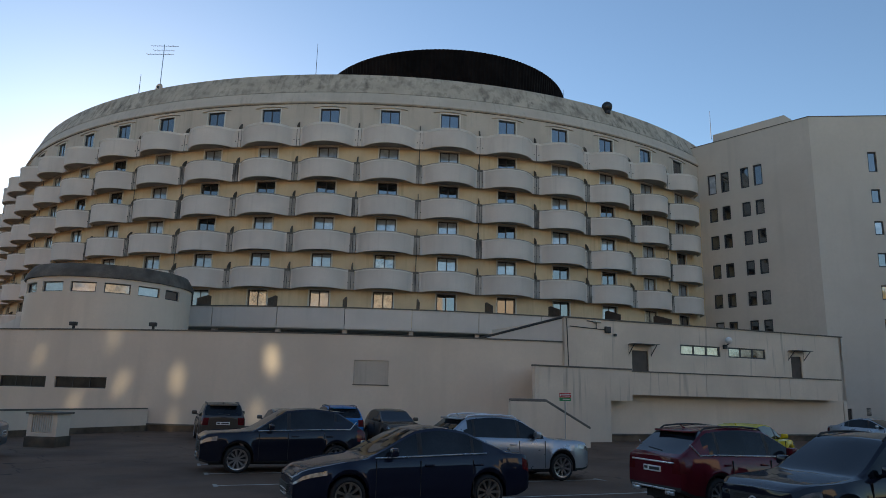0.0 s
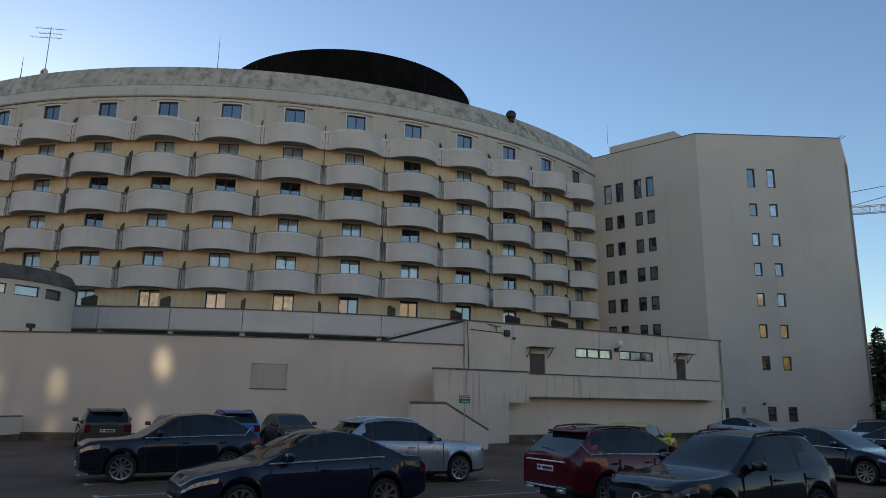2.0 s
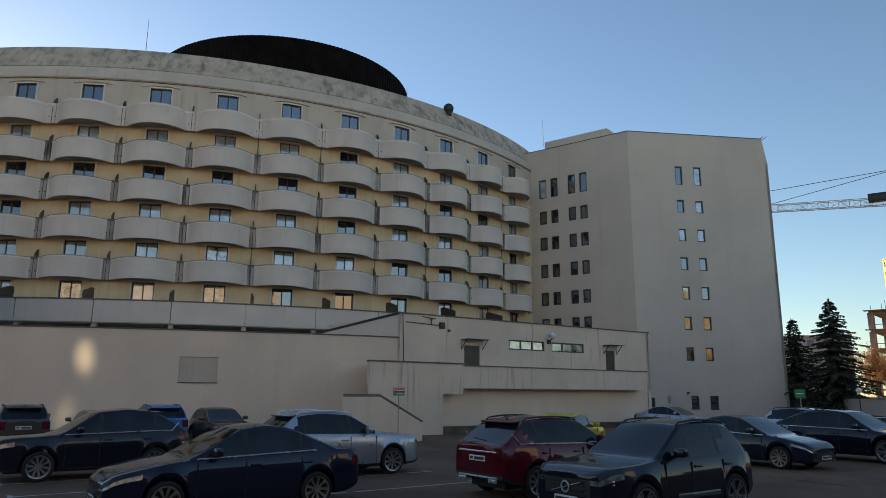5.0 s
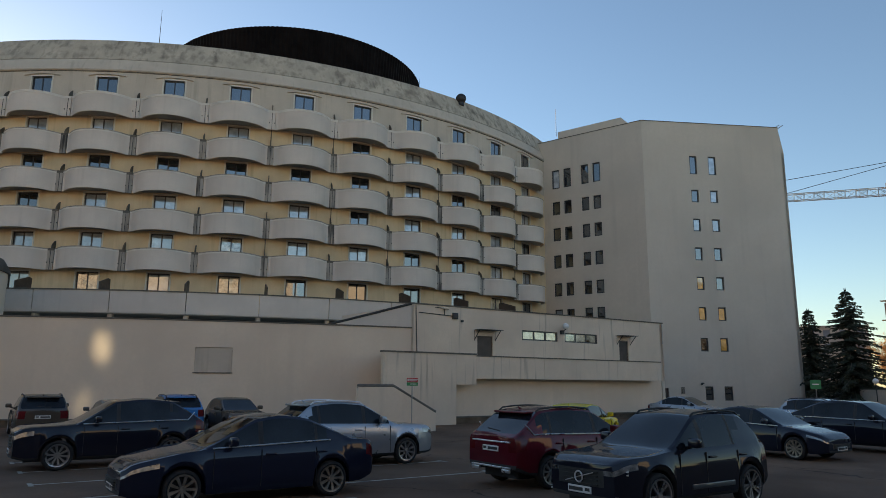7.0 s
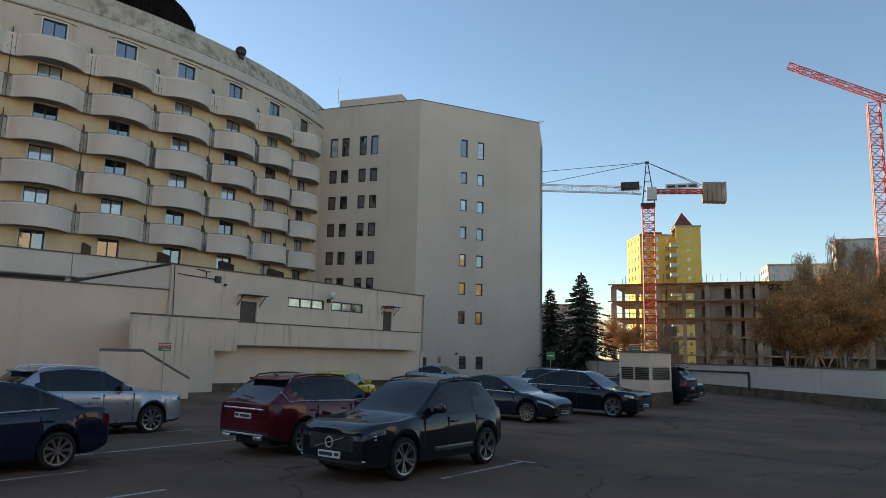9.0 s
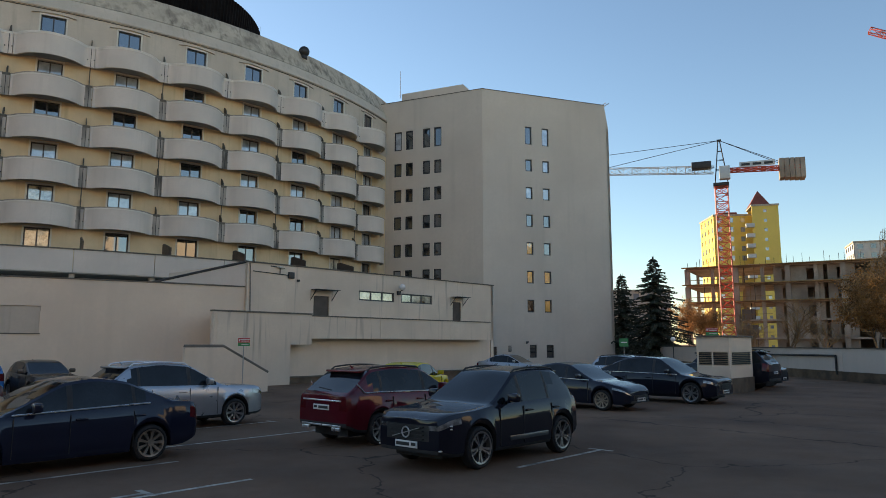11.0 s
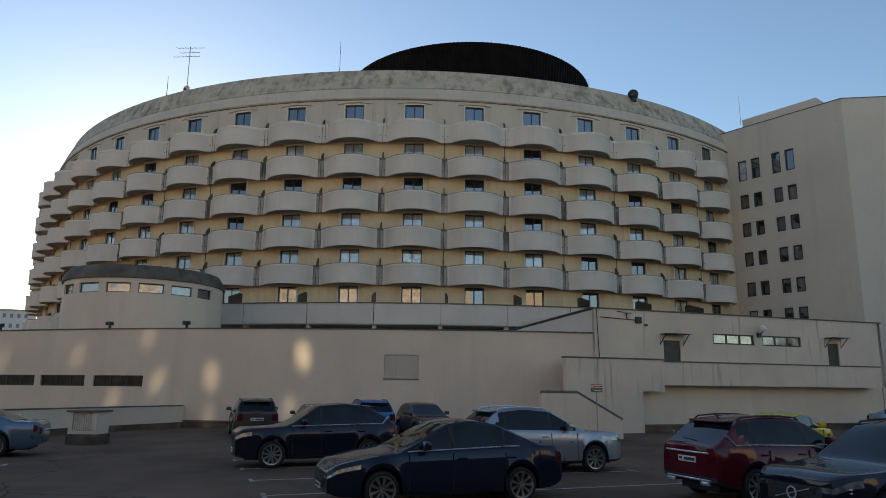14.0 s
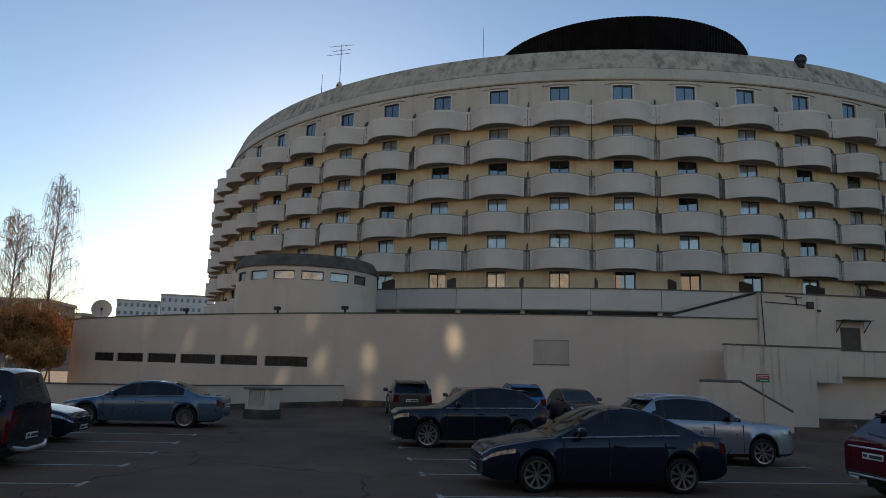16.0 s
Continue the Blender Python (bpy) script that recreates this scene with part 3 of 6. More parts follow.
for a, b, t in ((2.55, 3.68, 4.88), (14.55, 15.45, 5.05)):
    o = fc(a, 2.6, 0.08)
    m = Matrix.Translation(o) @ pose(0, 0, 0, 0, 0, math.degrees(math.atan2(UY, UX)))
    d = part("door", quick((0, 0, 0, b - a, 0.05, t - 2.6), m=m), RUSTBROWN, annex, "brown steel door")
    part("handle", quick((0.1, -0.05, 1.0, 0.14, 0, 1.14), m=m), STEEL, d)
    c = part("canopy", quick((-0.2, -0.75, t - 2.6 + 0.32, b - a + 0.3, 0.0, t - 2.6 + 0.35), m=m), STEELDARK, annex, "thin dark door canopy on brackets")
    for x in (-0.2, b - a + 0.2):
        bm = bmesh.new()
        rod(bm, m @ Vector((x, -0.6, t - 2.6 + 0.31)), m @ Vector((x, -0.06, t - 2.6 - 0.25)), 0.025)
        rod(bm, m @ Vector((x, -0.06, t - 2.6 + 0.31)), m @ Vector((x, -0.06, t - 2.6 - 0.3)), 0.025)
        part("bracket", bm, STEELDARK, c)
# sloping parapet between annex and terrace
p0 = Vector((a0.x, a0.y + 0.15, 0))
bm = bmesh.new()
q = [(0, 4.6), (0, 6.45), (-6.6, 5.3), (-6.6, 4.6)]
v0 = [bm.verts.new((p0.x + s * 0.78, p0.y - s * 0.62, z)) for s, z in q]
v1 = [bm.verts.new((p0.x + s * 0.78 + 0.15, p0.y - s * 0.62 + 0.2, z)) for s, z in q]
bm.faces.new(v0)
bm.faces.new(v1[::-1])
for i in range(4):
    bm.faces.new((v0[i], v1[i], v1[(i + 1) % 4], v0[(i + 1) % 4]))
part("sloping_parapet", bm, BALCONY, annex)
bm = bmesh.new()
rod(bm, (p0.x, p0.y - 0.02, 6.5), (p0.x - 6.6 * 0.78, p0.y + 6.6 * 0.62, 5.35), 0.07)
part("coping", bm, STEELDARK, annex)

# outer stair
stair = thing("outer_stair", "outer stair behind a cream parapet with a dark sloping cap", "stair")
fs = line(6.43 - UX * 4.0, 32.5 - UY * 4.0, UX, UY)
bm = bmesh.new()
q = [(0, 0), (0, 1.98), (1.75, 1.98), (4.0, 0.82), (4.0, 0)]
v0 = [bm.verts.new(fs(s, z, 0)) for s, z in q]
v1 = [bm.verts.new(fs(s, z, 0.22)) for s, z in q]
bm.faces.new(v0)
bm.faces.new(v1[::-1])
for i in range(5):
    j = (i + 1) % 5
    bm.faces.new((v0[i], v1[i], v1[j], v0[j]))
part("parapet", bm, PODIUM, stair)
for (s, z), (s2, z2) in zip(q[1:3], q[2:4]):
    bm = bmesh.new()
    rod(bm, fs(s, z + 0.02, 0.07), fs(s2, z2 + 0.02, 0.07), 0.085, n=8)
    part("coping", bm, COPING, stair)
for i in range(11):
    bm = grid_wall(fs, 1.7 + i * 0.21, 1.7 + (i + 1) * 0.21, 0, 1.85 - 0.17 * i, depth=1.4, step=30)
    bmesh.ops.translate(bm, verts=bm.verts, vec=(-UY * 0.24, UX * 0.24, 0))
    part("step", bm, SOFFIT, stair)

# ---- tall block ----
block = thing("tall_block", "tall beige rendered block with pairs of small dark windows", "building")
fn = line(18.5, 76.5, 13.9, -16.2)
fe = line(32.4, 60.3, 14.85, -1.2)
NL, EL = 21.35, 14.9
TB = 27.85
nrows = [(22.45, 24.5), (19.6, 21.03), (16.8, 18.2), (13.9, 15.3), (11.0, 12.36), (8.25, 9.65), (5.4, 6.75), (2.5, 3.9)]
ncols = [(11.27, 12.17), (12.63, 13.5), (14.65, 15.5), (15.95, 16.8)]
nops = [(a, b, c, d) for a, b in ncols for c, d in nrows]
erows = [(22.55, 24.45), (19.7, 20.96), (16.8, 18.05), (13.93, 15.2), (11.07, 12.34), (8.15, 9.43), (5.25, 6.52)]
ecols = [(4.8, 5.56), (6.75, 7.55)]
eops = [(a, b, c, d) for a, b in ecols for c, d in erows] + [(4.98, 5.77, 0.77, 2.03), (6.86, 7.7, 0.75, 2.04), (0.8, 1.42, 0.05, 1.85)]
part("wall", grid_wall(fn, 0, NL, 0, TB, nops, step=40), BLOCKWALL, block)
part("wall", grid_wall(fe, 0, EL, 0, 25.2, eops, step=40), BLOCKWALL, block)
bm = bmesh.new()
q = [(0, 25.2), (EL, 25.2), (EL - 0.45, TB), (0, TB)]
v0 = [bm.verts.new(fe(s, z, 0)) for s, z in q]
v1 = [bm.verts.new(fe(s, z, 18)) for s, z in q]
bm.faces.new(v0)
for i in range(4):
    bm.faces.new((v0[i], v1[i], v1[(i + 1) % 4], v0[(i + 1) % 4]))
part("wall", bm, BLOCKWALL, block)
er = fe(EL, 0, 0)
part("wall", grid_wall(line(er.x, er.y, 1.2, 14.85), 0, 18, 0, 25.2, step=40), BLOCKWALL, block)
for o in nops:
    window_unit(block, fn, *o, 0.12, 1, 0.13, random.choice([GLASS] * 6 + [GLASSC]))
for i, o in enumerate(eops[:-1]):
    g = GLASSO if i in (4, 5, 12, 13) else (GLASSC if random.random() < 0.3 else GLASS)
    window_unit(block, fe, *o, 0.12, 1, 0.11, g)
o = fe(0.8, 0.05, 0.1)
part("door", quick((o.x, o.y, 0.05, o.x + 0.62, o.y + 0.06, 1.85)), RUSTBROWN, block, "dark steel door")
bm = bmesh.new()
for i in range(7):
    a = fe(2.6, 1.35 + i * 0.09, -0.03)
    box(bm, a.x, a.y, a.z, a.x + 0.85, a.y + 0.05, a.z + 0.05)
part("wall_grille", bm, STEELDARK, block)
bm = bmesh.new()
bm.faces.new([bm.verts.new(p) for p in (fn(0, TB - 0.02, 0), fn(NL, TB - 0.02, 0), fe(EL - 0.5, TB - 0.02, 0), fe(EL - 0.5, TB - 0.02, 18))])
part("roof", bm, MOSSY, block)
fp = line(18.5 + 0.759 * 2.5, 76.5 + 0.651 * 2.5, 13.9, -16.2)
bm = bmesh.new()
q = [(10.8, TB - 0.1), (10.8, 29.72), (18.2, 29.72), (19.0, 28.8), (19.0, TB - 0.1)]
v0 = [bm.verts.new(fp(s, z, 0)) for s, z in q]
v1 = [bm.verts.new(fp(s, z, 6)) for s, z in q]
bm.faces.new(v0)
bm.faces.new(v1[::-1])
for i in range(len(q)):
    j = (i + 1) % len(q)
    bm.faces.new((v0[i], v1[i], v1[j], v0[j]))
part("penthouse", bm, BLOCKWALL, block)
part("coping", grid_wall(line(18.5 - 0.03, 76.5 - 0.03, 13.9, -16.2), 0, NL, TB, TB + 0.07, step=60, depth=0.35), COPING, block)
part("coping", grid_wall(line(32.4, 60.26, 14.85, -1.2), 0, EL - 0.45, TB, TB + 0.07, step=60, depth=0.35), COPING, block)

# conduit, boxes and lamp on the annex, camera on the block
m = Matrix.Translation(fc(0, 0, 0)) @ pose(0, 0, 0, 0, 0, ROWDIR_A)
part("junction_box", quick((0.75, -0.14, 5.75, 1.1, 0, 6.1), bevel=0.01, m=m), STEELDARK, annex)
part("junction_box", quick((1.35, -0.1, 5.6, 1.5, 0, 5.72), m=m), STEELDARK, annex)
bm = bmesh.new()
for a, b in (((-1.5, -0.03, 6.0), (0.75, -0.03, 5.92)), ((-1.7, -0.03, 6.42), (-1.6, -0.03, 3.8)), ((0.2, -0.03, 6.3), (0.2, -0.03, 5.95)), ((-0.4, -0.03, 6.35), (0.5, -0.03, 6.3))):
    rod(bm, m @ Vector(a), m @ Vector(b), 0.025, n=6)
part("conduit", bm, STEELDARK, annex)
part("wall_lamp", quick((0.0, -0.3, 6.28, 0.35, -0.02, 6.36), bevel=0.01, m=m), TRIM, annex)
bm = bmesh.new()
rod(bm, m @ Vector((19.0, -0.06, 6.4)), m @ Vector((19.0, -0.06, 5.0)), 0.04, n=8)
part("downpipe", bm, STEEL, annex)
c = fe(4.55, 2.15, -0.02)
cm = pose(c.x, c.y, c.z, 0, 0, -5)
o = part("wall_camera", quick((-0.06, -0.55, 0.1, 0.06, -0.15, 0.22), (-0.03, -0.3, 0.0, 0.03, 0.0, 0.1), bevel=0.01, m=cm), STEELDARK, block)
for s_ in (14.2, 14.6):
    p = fe(s_, TB, 0.3)
    bm = bmesh.new()
    rod(bm, p, p + Vector((0.5, -0.3, 0.35)), 0.04, n=6)
    part("roof_bracket", bm, STEEL, block)

# ---- cars ----
def paint(name, col, metal=0.1, rough=0.45):
    return mat(name, col, rough, metal, var=0.06, scale=1.2, spec=0.03, coat=0.8)


P_NAVY = paint("dark navy car paint", (0.011, 0.014, 0.031))
P_BLACK = paint("black car paint", (0.010, 0.011, 0.020))
P_BLACKBLUE = paint("blue-black car paint", (0.012, 0.015, 0.028))
P_SILVER = paint("silver car paint", (0.36, 0.39, 0.43), 0.7, 0.3)
P_RED = paint("dark red car paint", (0.115, 0.008, 0.016), 0.3)
P_BLUE = paint("steel blue car paint", (0.10, 0.165, 0.225), 0.6, 0.3)
P_BRIGHTBLUE = paint("bright blue car paint", (0.025, 0.17, 0.42), 0.2)
P_YELLOW = paint("yellow car paint", (0.65, 0.50, 0.02), 0.0)
P_BROWN = paint("grey-brown car paint", (0.080, 0.064, 0.052), 0.4)
P_GREY = paint("grey car paint", (0.10, 0.11, 0.12), 0.6)
CLAD = mat("black plastic cladding", (0.020, 0.020, 0.021), 0.6, var=0.15, scale=6)
RUBBER = mat("tyre rubber", (0.018, 0.017, 0.017), 0.8, var=0.2, scale=8)
RIM = mat("alloy rim", (0.40, 0.40, 0.41), 0.3, 0.9, var=0.1)
RIMDARK = mat("dusty alloy rim", (0.34, 0.29, 0.24), 0.4, 0.7, var=0.2, scale=6)
CHROME = mat("chrome", (0.80, 0.81, 0.83), 0.3, 0.8, var=0.05)
LAMP = mat("headlamp lens", (0.36, 0.36, 0.36), 0.15, 0.5, var=0.42, scale=9, spec=1.0, coat=1.0)
TAIL = mat("red lamp lens", (0.11, 0.006, 0.008), 0.2, var=0.15, scale=10, spec=0.4, coat=0.2)
CARGLASS = mat("car glass", (0.014, 0.018, 0.023), 0.02, var=0.3, scale=1.5, spec=0.30, coat=0.0)
PLATE = mat("white number plate", (0.72, 0.72, 0.70), 0.4, var=0.04)
INK = mat("dark bars", (0.03, 0.03, 0.03), 0.5, var=0.1)
WHEELS = {}


def wheel_meshes(r, spokes, rimmat, w=0.225):
    key = (r, spokes, rimmat.name)
    if key in WHEELS:
        return WHEELS[key]
    bm = bmesh.new()
    rr = r * 0.75
    prof = [(rr, -w / 2 + 0.015), (r - 0.05, -w / 2), (r - 0.015, -w / 2 + 0.02), (r, -w / 2 + 0.06), (r, w / 2 - 0.06), (r - 0.015, w / 2 - 0.02), (r - 0.05, w / 2), (rr, w / 2 - 0.015)]
    n = 32
    ring_ = [[bm.verts.new((p * math.cos(2 * math.pi * i / n), y, p * math.sin(2 * math.pi * i / n))) for p, y in prof] for i in range(n)]
    for i in range(n):
        for j in range(len(prof) - 1):
            bm.faces.new((ring_[i][j], ring_[(i + 1) % n][j], ring_[(i + 1) % n][j + 1], ring_[i][j + 1]))
    tyre = mesh_of(bm, "wheel", RUBBER)
    bm = bmesh.new()
    prof = [(rr + 0.005, w / 2 - 0.02), (rr + 0.003, w / 2 + 0.002), (rr - 0.025, w / 2 - 0.004), (rr - 0.04, w / 2 - 0.09)]
    ring_ = [[bm.verts.new((p * math.cos(2 * math.pi * i / n), y, p * math.sin(2 * math.pi * i / n))) for p, y in prof] for i in range(n)]
    for i in range(n):
        for j in range(len(prof) - 1):
            bm.faces.new((ring_[i][j], ring_[(i + 1) % n][j], ring_[(i + 1) % n][j + 1], ring_[i][j + 1]))
    pair = spokes < 7
    for k in range(spokes * (2 if pair else 1)):
        a = 2 * math.pi * (k // 2) / spokes + (0.17 if k % 2 else -0.17) if pair else 2 * math.pi * k / spokes
        m = Matrix.Rotation(a, 4, "Y")
        sw = 0.022 if pair else 0.62 * math.pi * rr / spokes * 0.55
        vs = [bm.verts.new(m @ Vector(p)) for p in ((0.03, w / 2 - 0.03, -sw * 0.5), (rr - 0.02, w / 2 - 0.012, -sw), (rr - 0.02, w / 2 - 0.012, sw), (0.03, w / 2 - 0.03, sw * 0.5), (0.03, w / 2 - 0.08, -sw * 0.5), (rr - 0.02, w / 2 - 0.06, -sw), (rr - 0.02, w / 2 - 0.06, sw), (0.03, w / 2 - 0.08, sw * 0.5))]
        for f in ((0, 1, 2, 3), (0, 4, 5, 1), (1, 5, 6, 2), (2, 6, 7, 3)):
            bm.faces.new([vs[i] for i in f])
    bmesh.ops.create_cone(bm, cap_ends=True, segments=14, radius1=0.065, radius2=0.055, depth=0.05, matrix=Matrix.Translation((0, w / 2 - 0.035, 0)) @ Matrix.Rotation(radians(-90), 4, "X"))
    rim = mesh_of(bm, "rim", rimmat)
    bm = bmesh.new()
    bmesh.ops.create_circle(bm, cap_ends=True, segments=24, radius=rr, matrix=Matrix.Translation((0, w / 2 - 0.11, 0)) @ Matrix.Rotation(radians(90), 4, "X"))
    back = mesh_of(bm, "brake_disc", STEELDARK)
    WHEELS[key] = (tyre, rim, back)
    return WHEELS[key]


def car(label, m, L, W, H, wb, paint_, style="suv", fo=0.92, wr=0.34, spokes=10, rim=None, clad=True, chrome=False, rails=False, belt=None, hood=None, category="car", name="car", group="cars in the car park", railmat=None, grille=CLAD, badge=False, side_strip=False, rear_trim=False, slope=0.55, glass_end=0.0, quarter=0.0, kick=0.16):
    """A car along +x with its nose at +L/2, lofted from cross-sections, its panes, lamps and grille cut from the same skin."""
    root = thing(name, label, category, m, group)
    half, xf, xr = W / 2, L / 2, -L / 2
    fw = xf - fo
    rw = fw - wb
    belt = belt or (0.64 * H + 0.03 if style != "van" else 0.58 * H)
    hood = hood or belt - 0.02
    nose = hood - (0.17 if style == "sedan" else 0.07)
    if style == "sedan":
        cowl, rf, rb, base = fw - 0.38, fw - 1.28, rw + 0.45, rw - 0.42
        ztk = [(xr, belt - 0.12), (xr + 0.05, belt + 0.03), (base, belt + 0.055), (rw + 0.3, belt + 0.04), (cowl, belt - 0.03), (fw + 0.1, hood - 0.07), (xf - 0.25, nose - 0.02), (xf - 0.08, nose - 0.09), (xf, nose - 0.2)]
    elif style == "suv":
        cowl, rf, rb, base = fw - 0.40, fw - 1.24, xr + slope, xr + 0.10
        ztk = [(xr, belt - 0.05), (xr + 0.08, belt + 0.02), (rw, belt + 0.03), (cowl, belt - 0.02), (fw + 0.05, hood - 0.035), (xf - 0.34, nose + 0.012), (xf - 0.16, nose - 0.015), (xf - 0.06, nose - 0.055), (xf, nose - 0.13)]
    else:
        cowl, rf, rb, base = fw + 0.12, fw - 0.75, xr + 0.12, xr + 0.04
        ztk = [(xr, belt), (rw, belt), (cowl, belt - 0.02), (xf - 0.25, nose), (xf, nose - 0.18)]
    roof = [(base, 0.0), (rb, H - 0.06 - (belt + 0.03)), ((rb + rf) / 2, H - belt - 0.0), (rf, H - 0.05 - belt), (cowl, 0.0)]
    wk = [(xr, 0.86), (xr + 0.06, 0.93), (xr + 0.3, 0.985), (rw, 1.0), (fw, 0.995), (xf - 0.45, 0.95), (xf - 0.16, 0.86), (xf - 0.04, 0.76), (xf, 0.70)]
    if style == "suv":
        wk = [(xr, 0.88), (xr + 0.06, 0.94), (xr + 0.3, 0.985), (rw, 1.0), (fw, 0.998), (xf - 0.45, 0.975), (xf - 0.16, 0.92), (xf - 0.04, 0.84), (xf, 0.78)]
    if style == "van":
        wk = [(xr, 0.95), (xr + 0.06, 0.985), (rw, 1.0), (fw, 0.99), (xf - 0.3, 0.93), (xf, 0.8)]
    sill = 0.21 if style == "sedan" else 0.26
    bk = [(xr, sill + 0.16), (xr + 0.25, sill + 0.05), (rw, sill), (fw, sill), (xf - 0.2, sill + 0.0), (xf, sill + 0.06)]

    def at(keys, x, soft=0.05):
        ks, vs = [k for k, _ in keys], [v for _, v in keys]
        return float(np.mean([np.interp(x + d, ks, vs) for d in (-soft, 0, soft)]))

    ra = wr + 0.055
    xs = {xr, xr + 0.03, xr + 0.08, xr + 0.18, xr + 0.3, xf, xf - 0.02, xf - 0.06, xf - 0.14, xf - 0.26, xf - 0.4, base, rb, rf, cowl}
    for c in (rw, fw):
        xs |= {c + ra * math.cos(math.pi * i / 10) for i in range(11)} | {c - ra - 0.012, c + ra + 0.012}
    for a, b, n in ((base, rb, 5), (rf, cowl, 6), (rb, rf, 7), (cowl, xf - 0.4, 4)):
        xs |= {a + (b - a) * i / n for i in range(n + 1)}
    pillars = [((rw + fw) / 2 + 0.02 + (0.0 if style != "van" else 0.5), 0.05)]
    if style == "suv":
        pillars.append((rw + (quarter or 0.05), 0.035))
    elif style == "van":
        pillars.append((rw + 0.3, 0.06))
    else:
        pillars.append((rw + 0.32, 0.03))
    for c, h in pillars:
        xs |= {c - h, c + h}
    xs = sorted(xs)
    clean = [xs[0]]
    for x in xs[1:]:
        if x - clean[-1] > 0.004:
            clean.append(x)
    xs = clean
    hmax = H - belt

    def section(x):
        w = half * at(wk, x, 0.02)
        zt = at(ztk, x, 0.06)
        h = float(np.mean([np.interp(x + d, [k for k, _ in roof], [v for _, v in roof]) for d in (-0.09, -0.045, 0, 0.045, 0.09)]))
        h = 0.0 if h < 0.004 else h
        zb = at(bk, x)
        arch = 0.0
        for c in (rw, fw):
            if abs(x - c) <= ra:
                arch = max(arch, wr + math.sqrt(max(0, ra * ra - (x - c) ** 2)))
        lo = max(zb, arch)
        flare = 0.018 if arch else 0.0
        z2 = lo + 0.055
        snout = min(1, max(0, (x - fw - 0.15) / 0.2))
        z3 = max(z2 + 0.03, (0.46 + (0.14 * snout if style == "suv" else 0.0)) * zt)
        z4 = max(z3 + 0.03, (0.72 + 0.1 * snout) * zt)
        z5 = max(z4 + 0.02, zt - 0.075)
        pts = [(0.55 * w, lo if arch else zb + 0.02), (0.955 * w, lo), (0.985 * w + flare, z2), (1.0 * w + flare * 0.6, z3), (0.995 * w, z4), (0.975 * w, z5)]
        pts.append((0.93 * w, zt))
        k = min(1.0, h / (0.3 * hmax))
        y8 = (0.87 * w) * (1 - k) + k * (0.925 * w - 0.30 * h)
        z8 = zt + 0.90 * h + 0.012 * (1 - k)
        pts.append(((0.93 * w + y8) / 2 + 0.012 * k, (zt + z8) / 2))
        pts.append((y8, z8))
        pts.append((y8 - 0.055, zt + 0.955 * h + 0.018))
        pts.append((0.5 * y8, zt + h + 0.012))
        pts.append((0.0, zt + h + 0.022))
        return pts

    secs = [section(x) for x in xs]
    regions = {}

    def add(key, *ps):
        regions.setdefault(key, []).append(ps)

    skirt = "cladding" if clad else "body"
    for a in range(len(xs) - 1):
        xm = (xs[a] + xs[a + 1]) / 2
        for s in (1, -1):
            for i in range(11):
                q = [(xs[a], s * secs[a][i][0], secs[a][i][1]), (xs[a + 1], s * secs[a + 1][i][0], secs[a + 1][i][1]), (xs[a + 1], s * secs[a + 1][i + 1][0], secs[a + 1][i + 1][1]), (xs[a], s * secs[a][i + 1][0], secs[a][i + 1][1])]
                key = "body"
                side = "l" if s > 0 else "r"
                if i in (0, 1):
                    key = skirt
                elif i in (6, 7):
                    lo_, hi_ = base + (0.5 if style == "sedan" else 0.30 if i == 6 else 0.46), cowl - (cowl - rf) * 0.16
                    if glass_end:
                        lo_ = xr + glass_end + (max(0, kick) if i == 6 else max(0, -kick))
                    if style == "van":
                        lo_ = xr + 0.25
                    if lo_ < xm < hi_ and not any(abs(xm - c) < h for c, h in pillars):
                        k = sum(xm > c for c, _ in pillars)
                        key = ("side_window", side, k)
                    elif lo_ < xm < hi_:
                        key = ("pillar", side, round(xm, 1))
                elif i in (9, 10):
                    if rf < xm < cowl:
                        key = "windscreen"
                    elif base < xm < rb and style != "van":
                        key = "rear_window"
                elif i == 4 and xm > xf - (0.52 if style == "sedan" else 0.36):
                    key = ("headlamp", side)
                elif (i == 4 if style == "sedan" else i in (4, 5)) and xm < xr + (0.26 if style == "suv" else 0.17 if style == "sedan" else 0.1):
                    key = ("tail_lamp", side)
                elif i in (3,) and style == "van" and xm < xr + 0.1:
                    key = ("tail_lamp", side)
                add(key, *(q if s > 0 else q[::-1]))
    cols = (-1, -0.72, -0.3, 0, 0.3, 0.72, 1)
    for e, front in ((0, False), (len(xs) - 1, True)):
        for i in range(11):
            for c0, c1 in zip(cols, cols[1:]):
                (y0, z0), (y1, z1) = secs[e][i], secs[e][i + 1]
                bow = 0.05 if front else 0.035
                q = [(xs[e] + (bow if front else -bow) * (1 - c * c), c * y, z) for c, y, z in ((c0, y0, z0), (c1, y0, z0), (c1, y1, z1), (c0, y1, z1))]
                mid = abs(c0 + c1) / 2
                key = "body"
                if i <= 1 or (i == 2 and not front and clad):
                    key = skirt if not front else "intake"
                elif front and (i == 3 or i == 4 and style == "suv") and mid < 0.73:
                    key = "grille"
                elif front and i == 4 and mid > 0.7:
                    key = ("headlamp", "l" if c0 > 0 else "r")
                elif not front and (i == 4 if style == "sedan" else i in (4, 5)) and mid > 0.7:
                    key = ("tail_lamp", "l" if c0 > 0 else "r")
                add(key, *(q if front else q[::-1]))
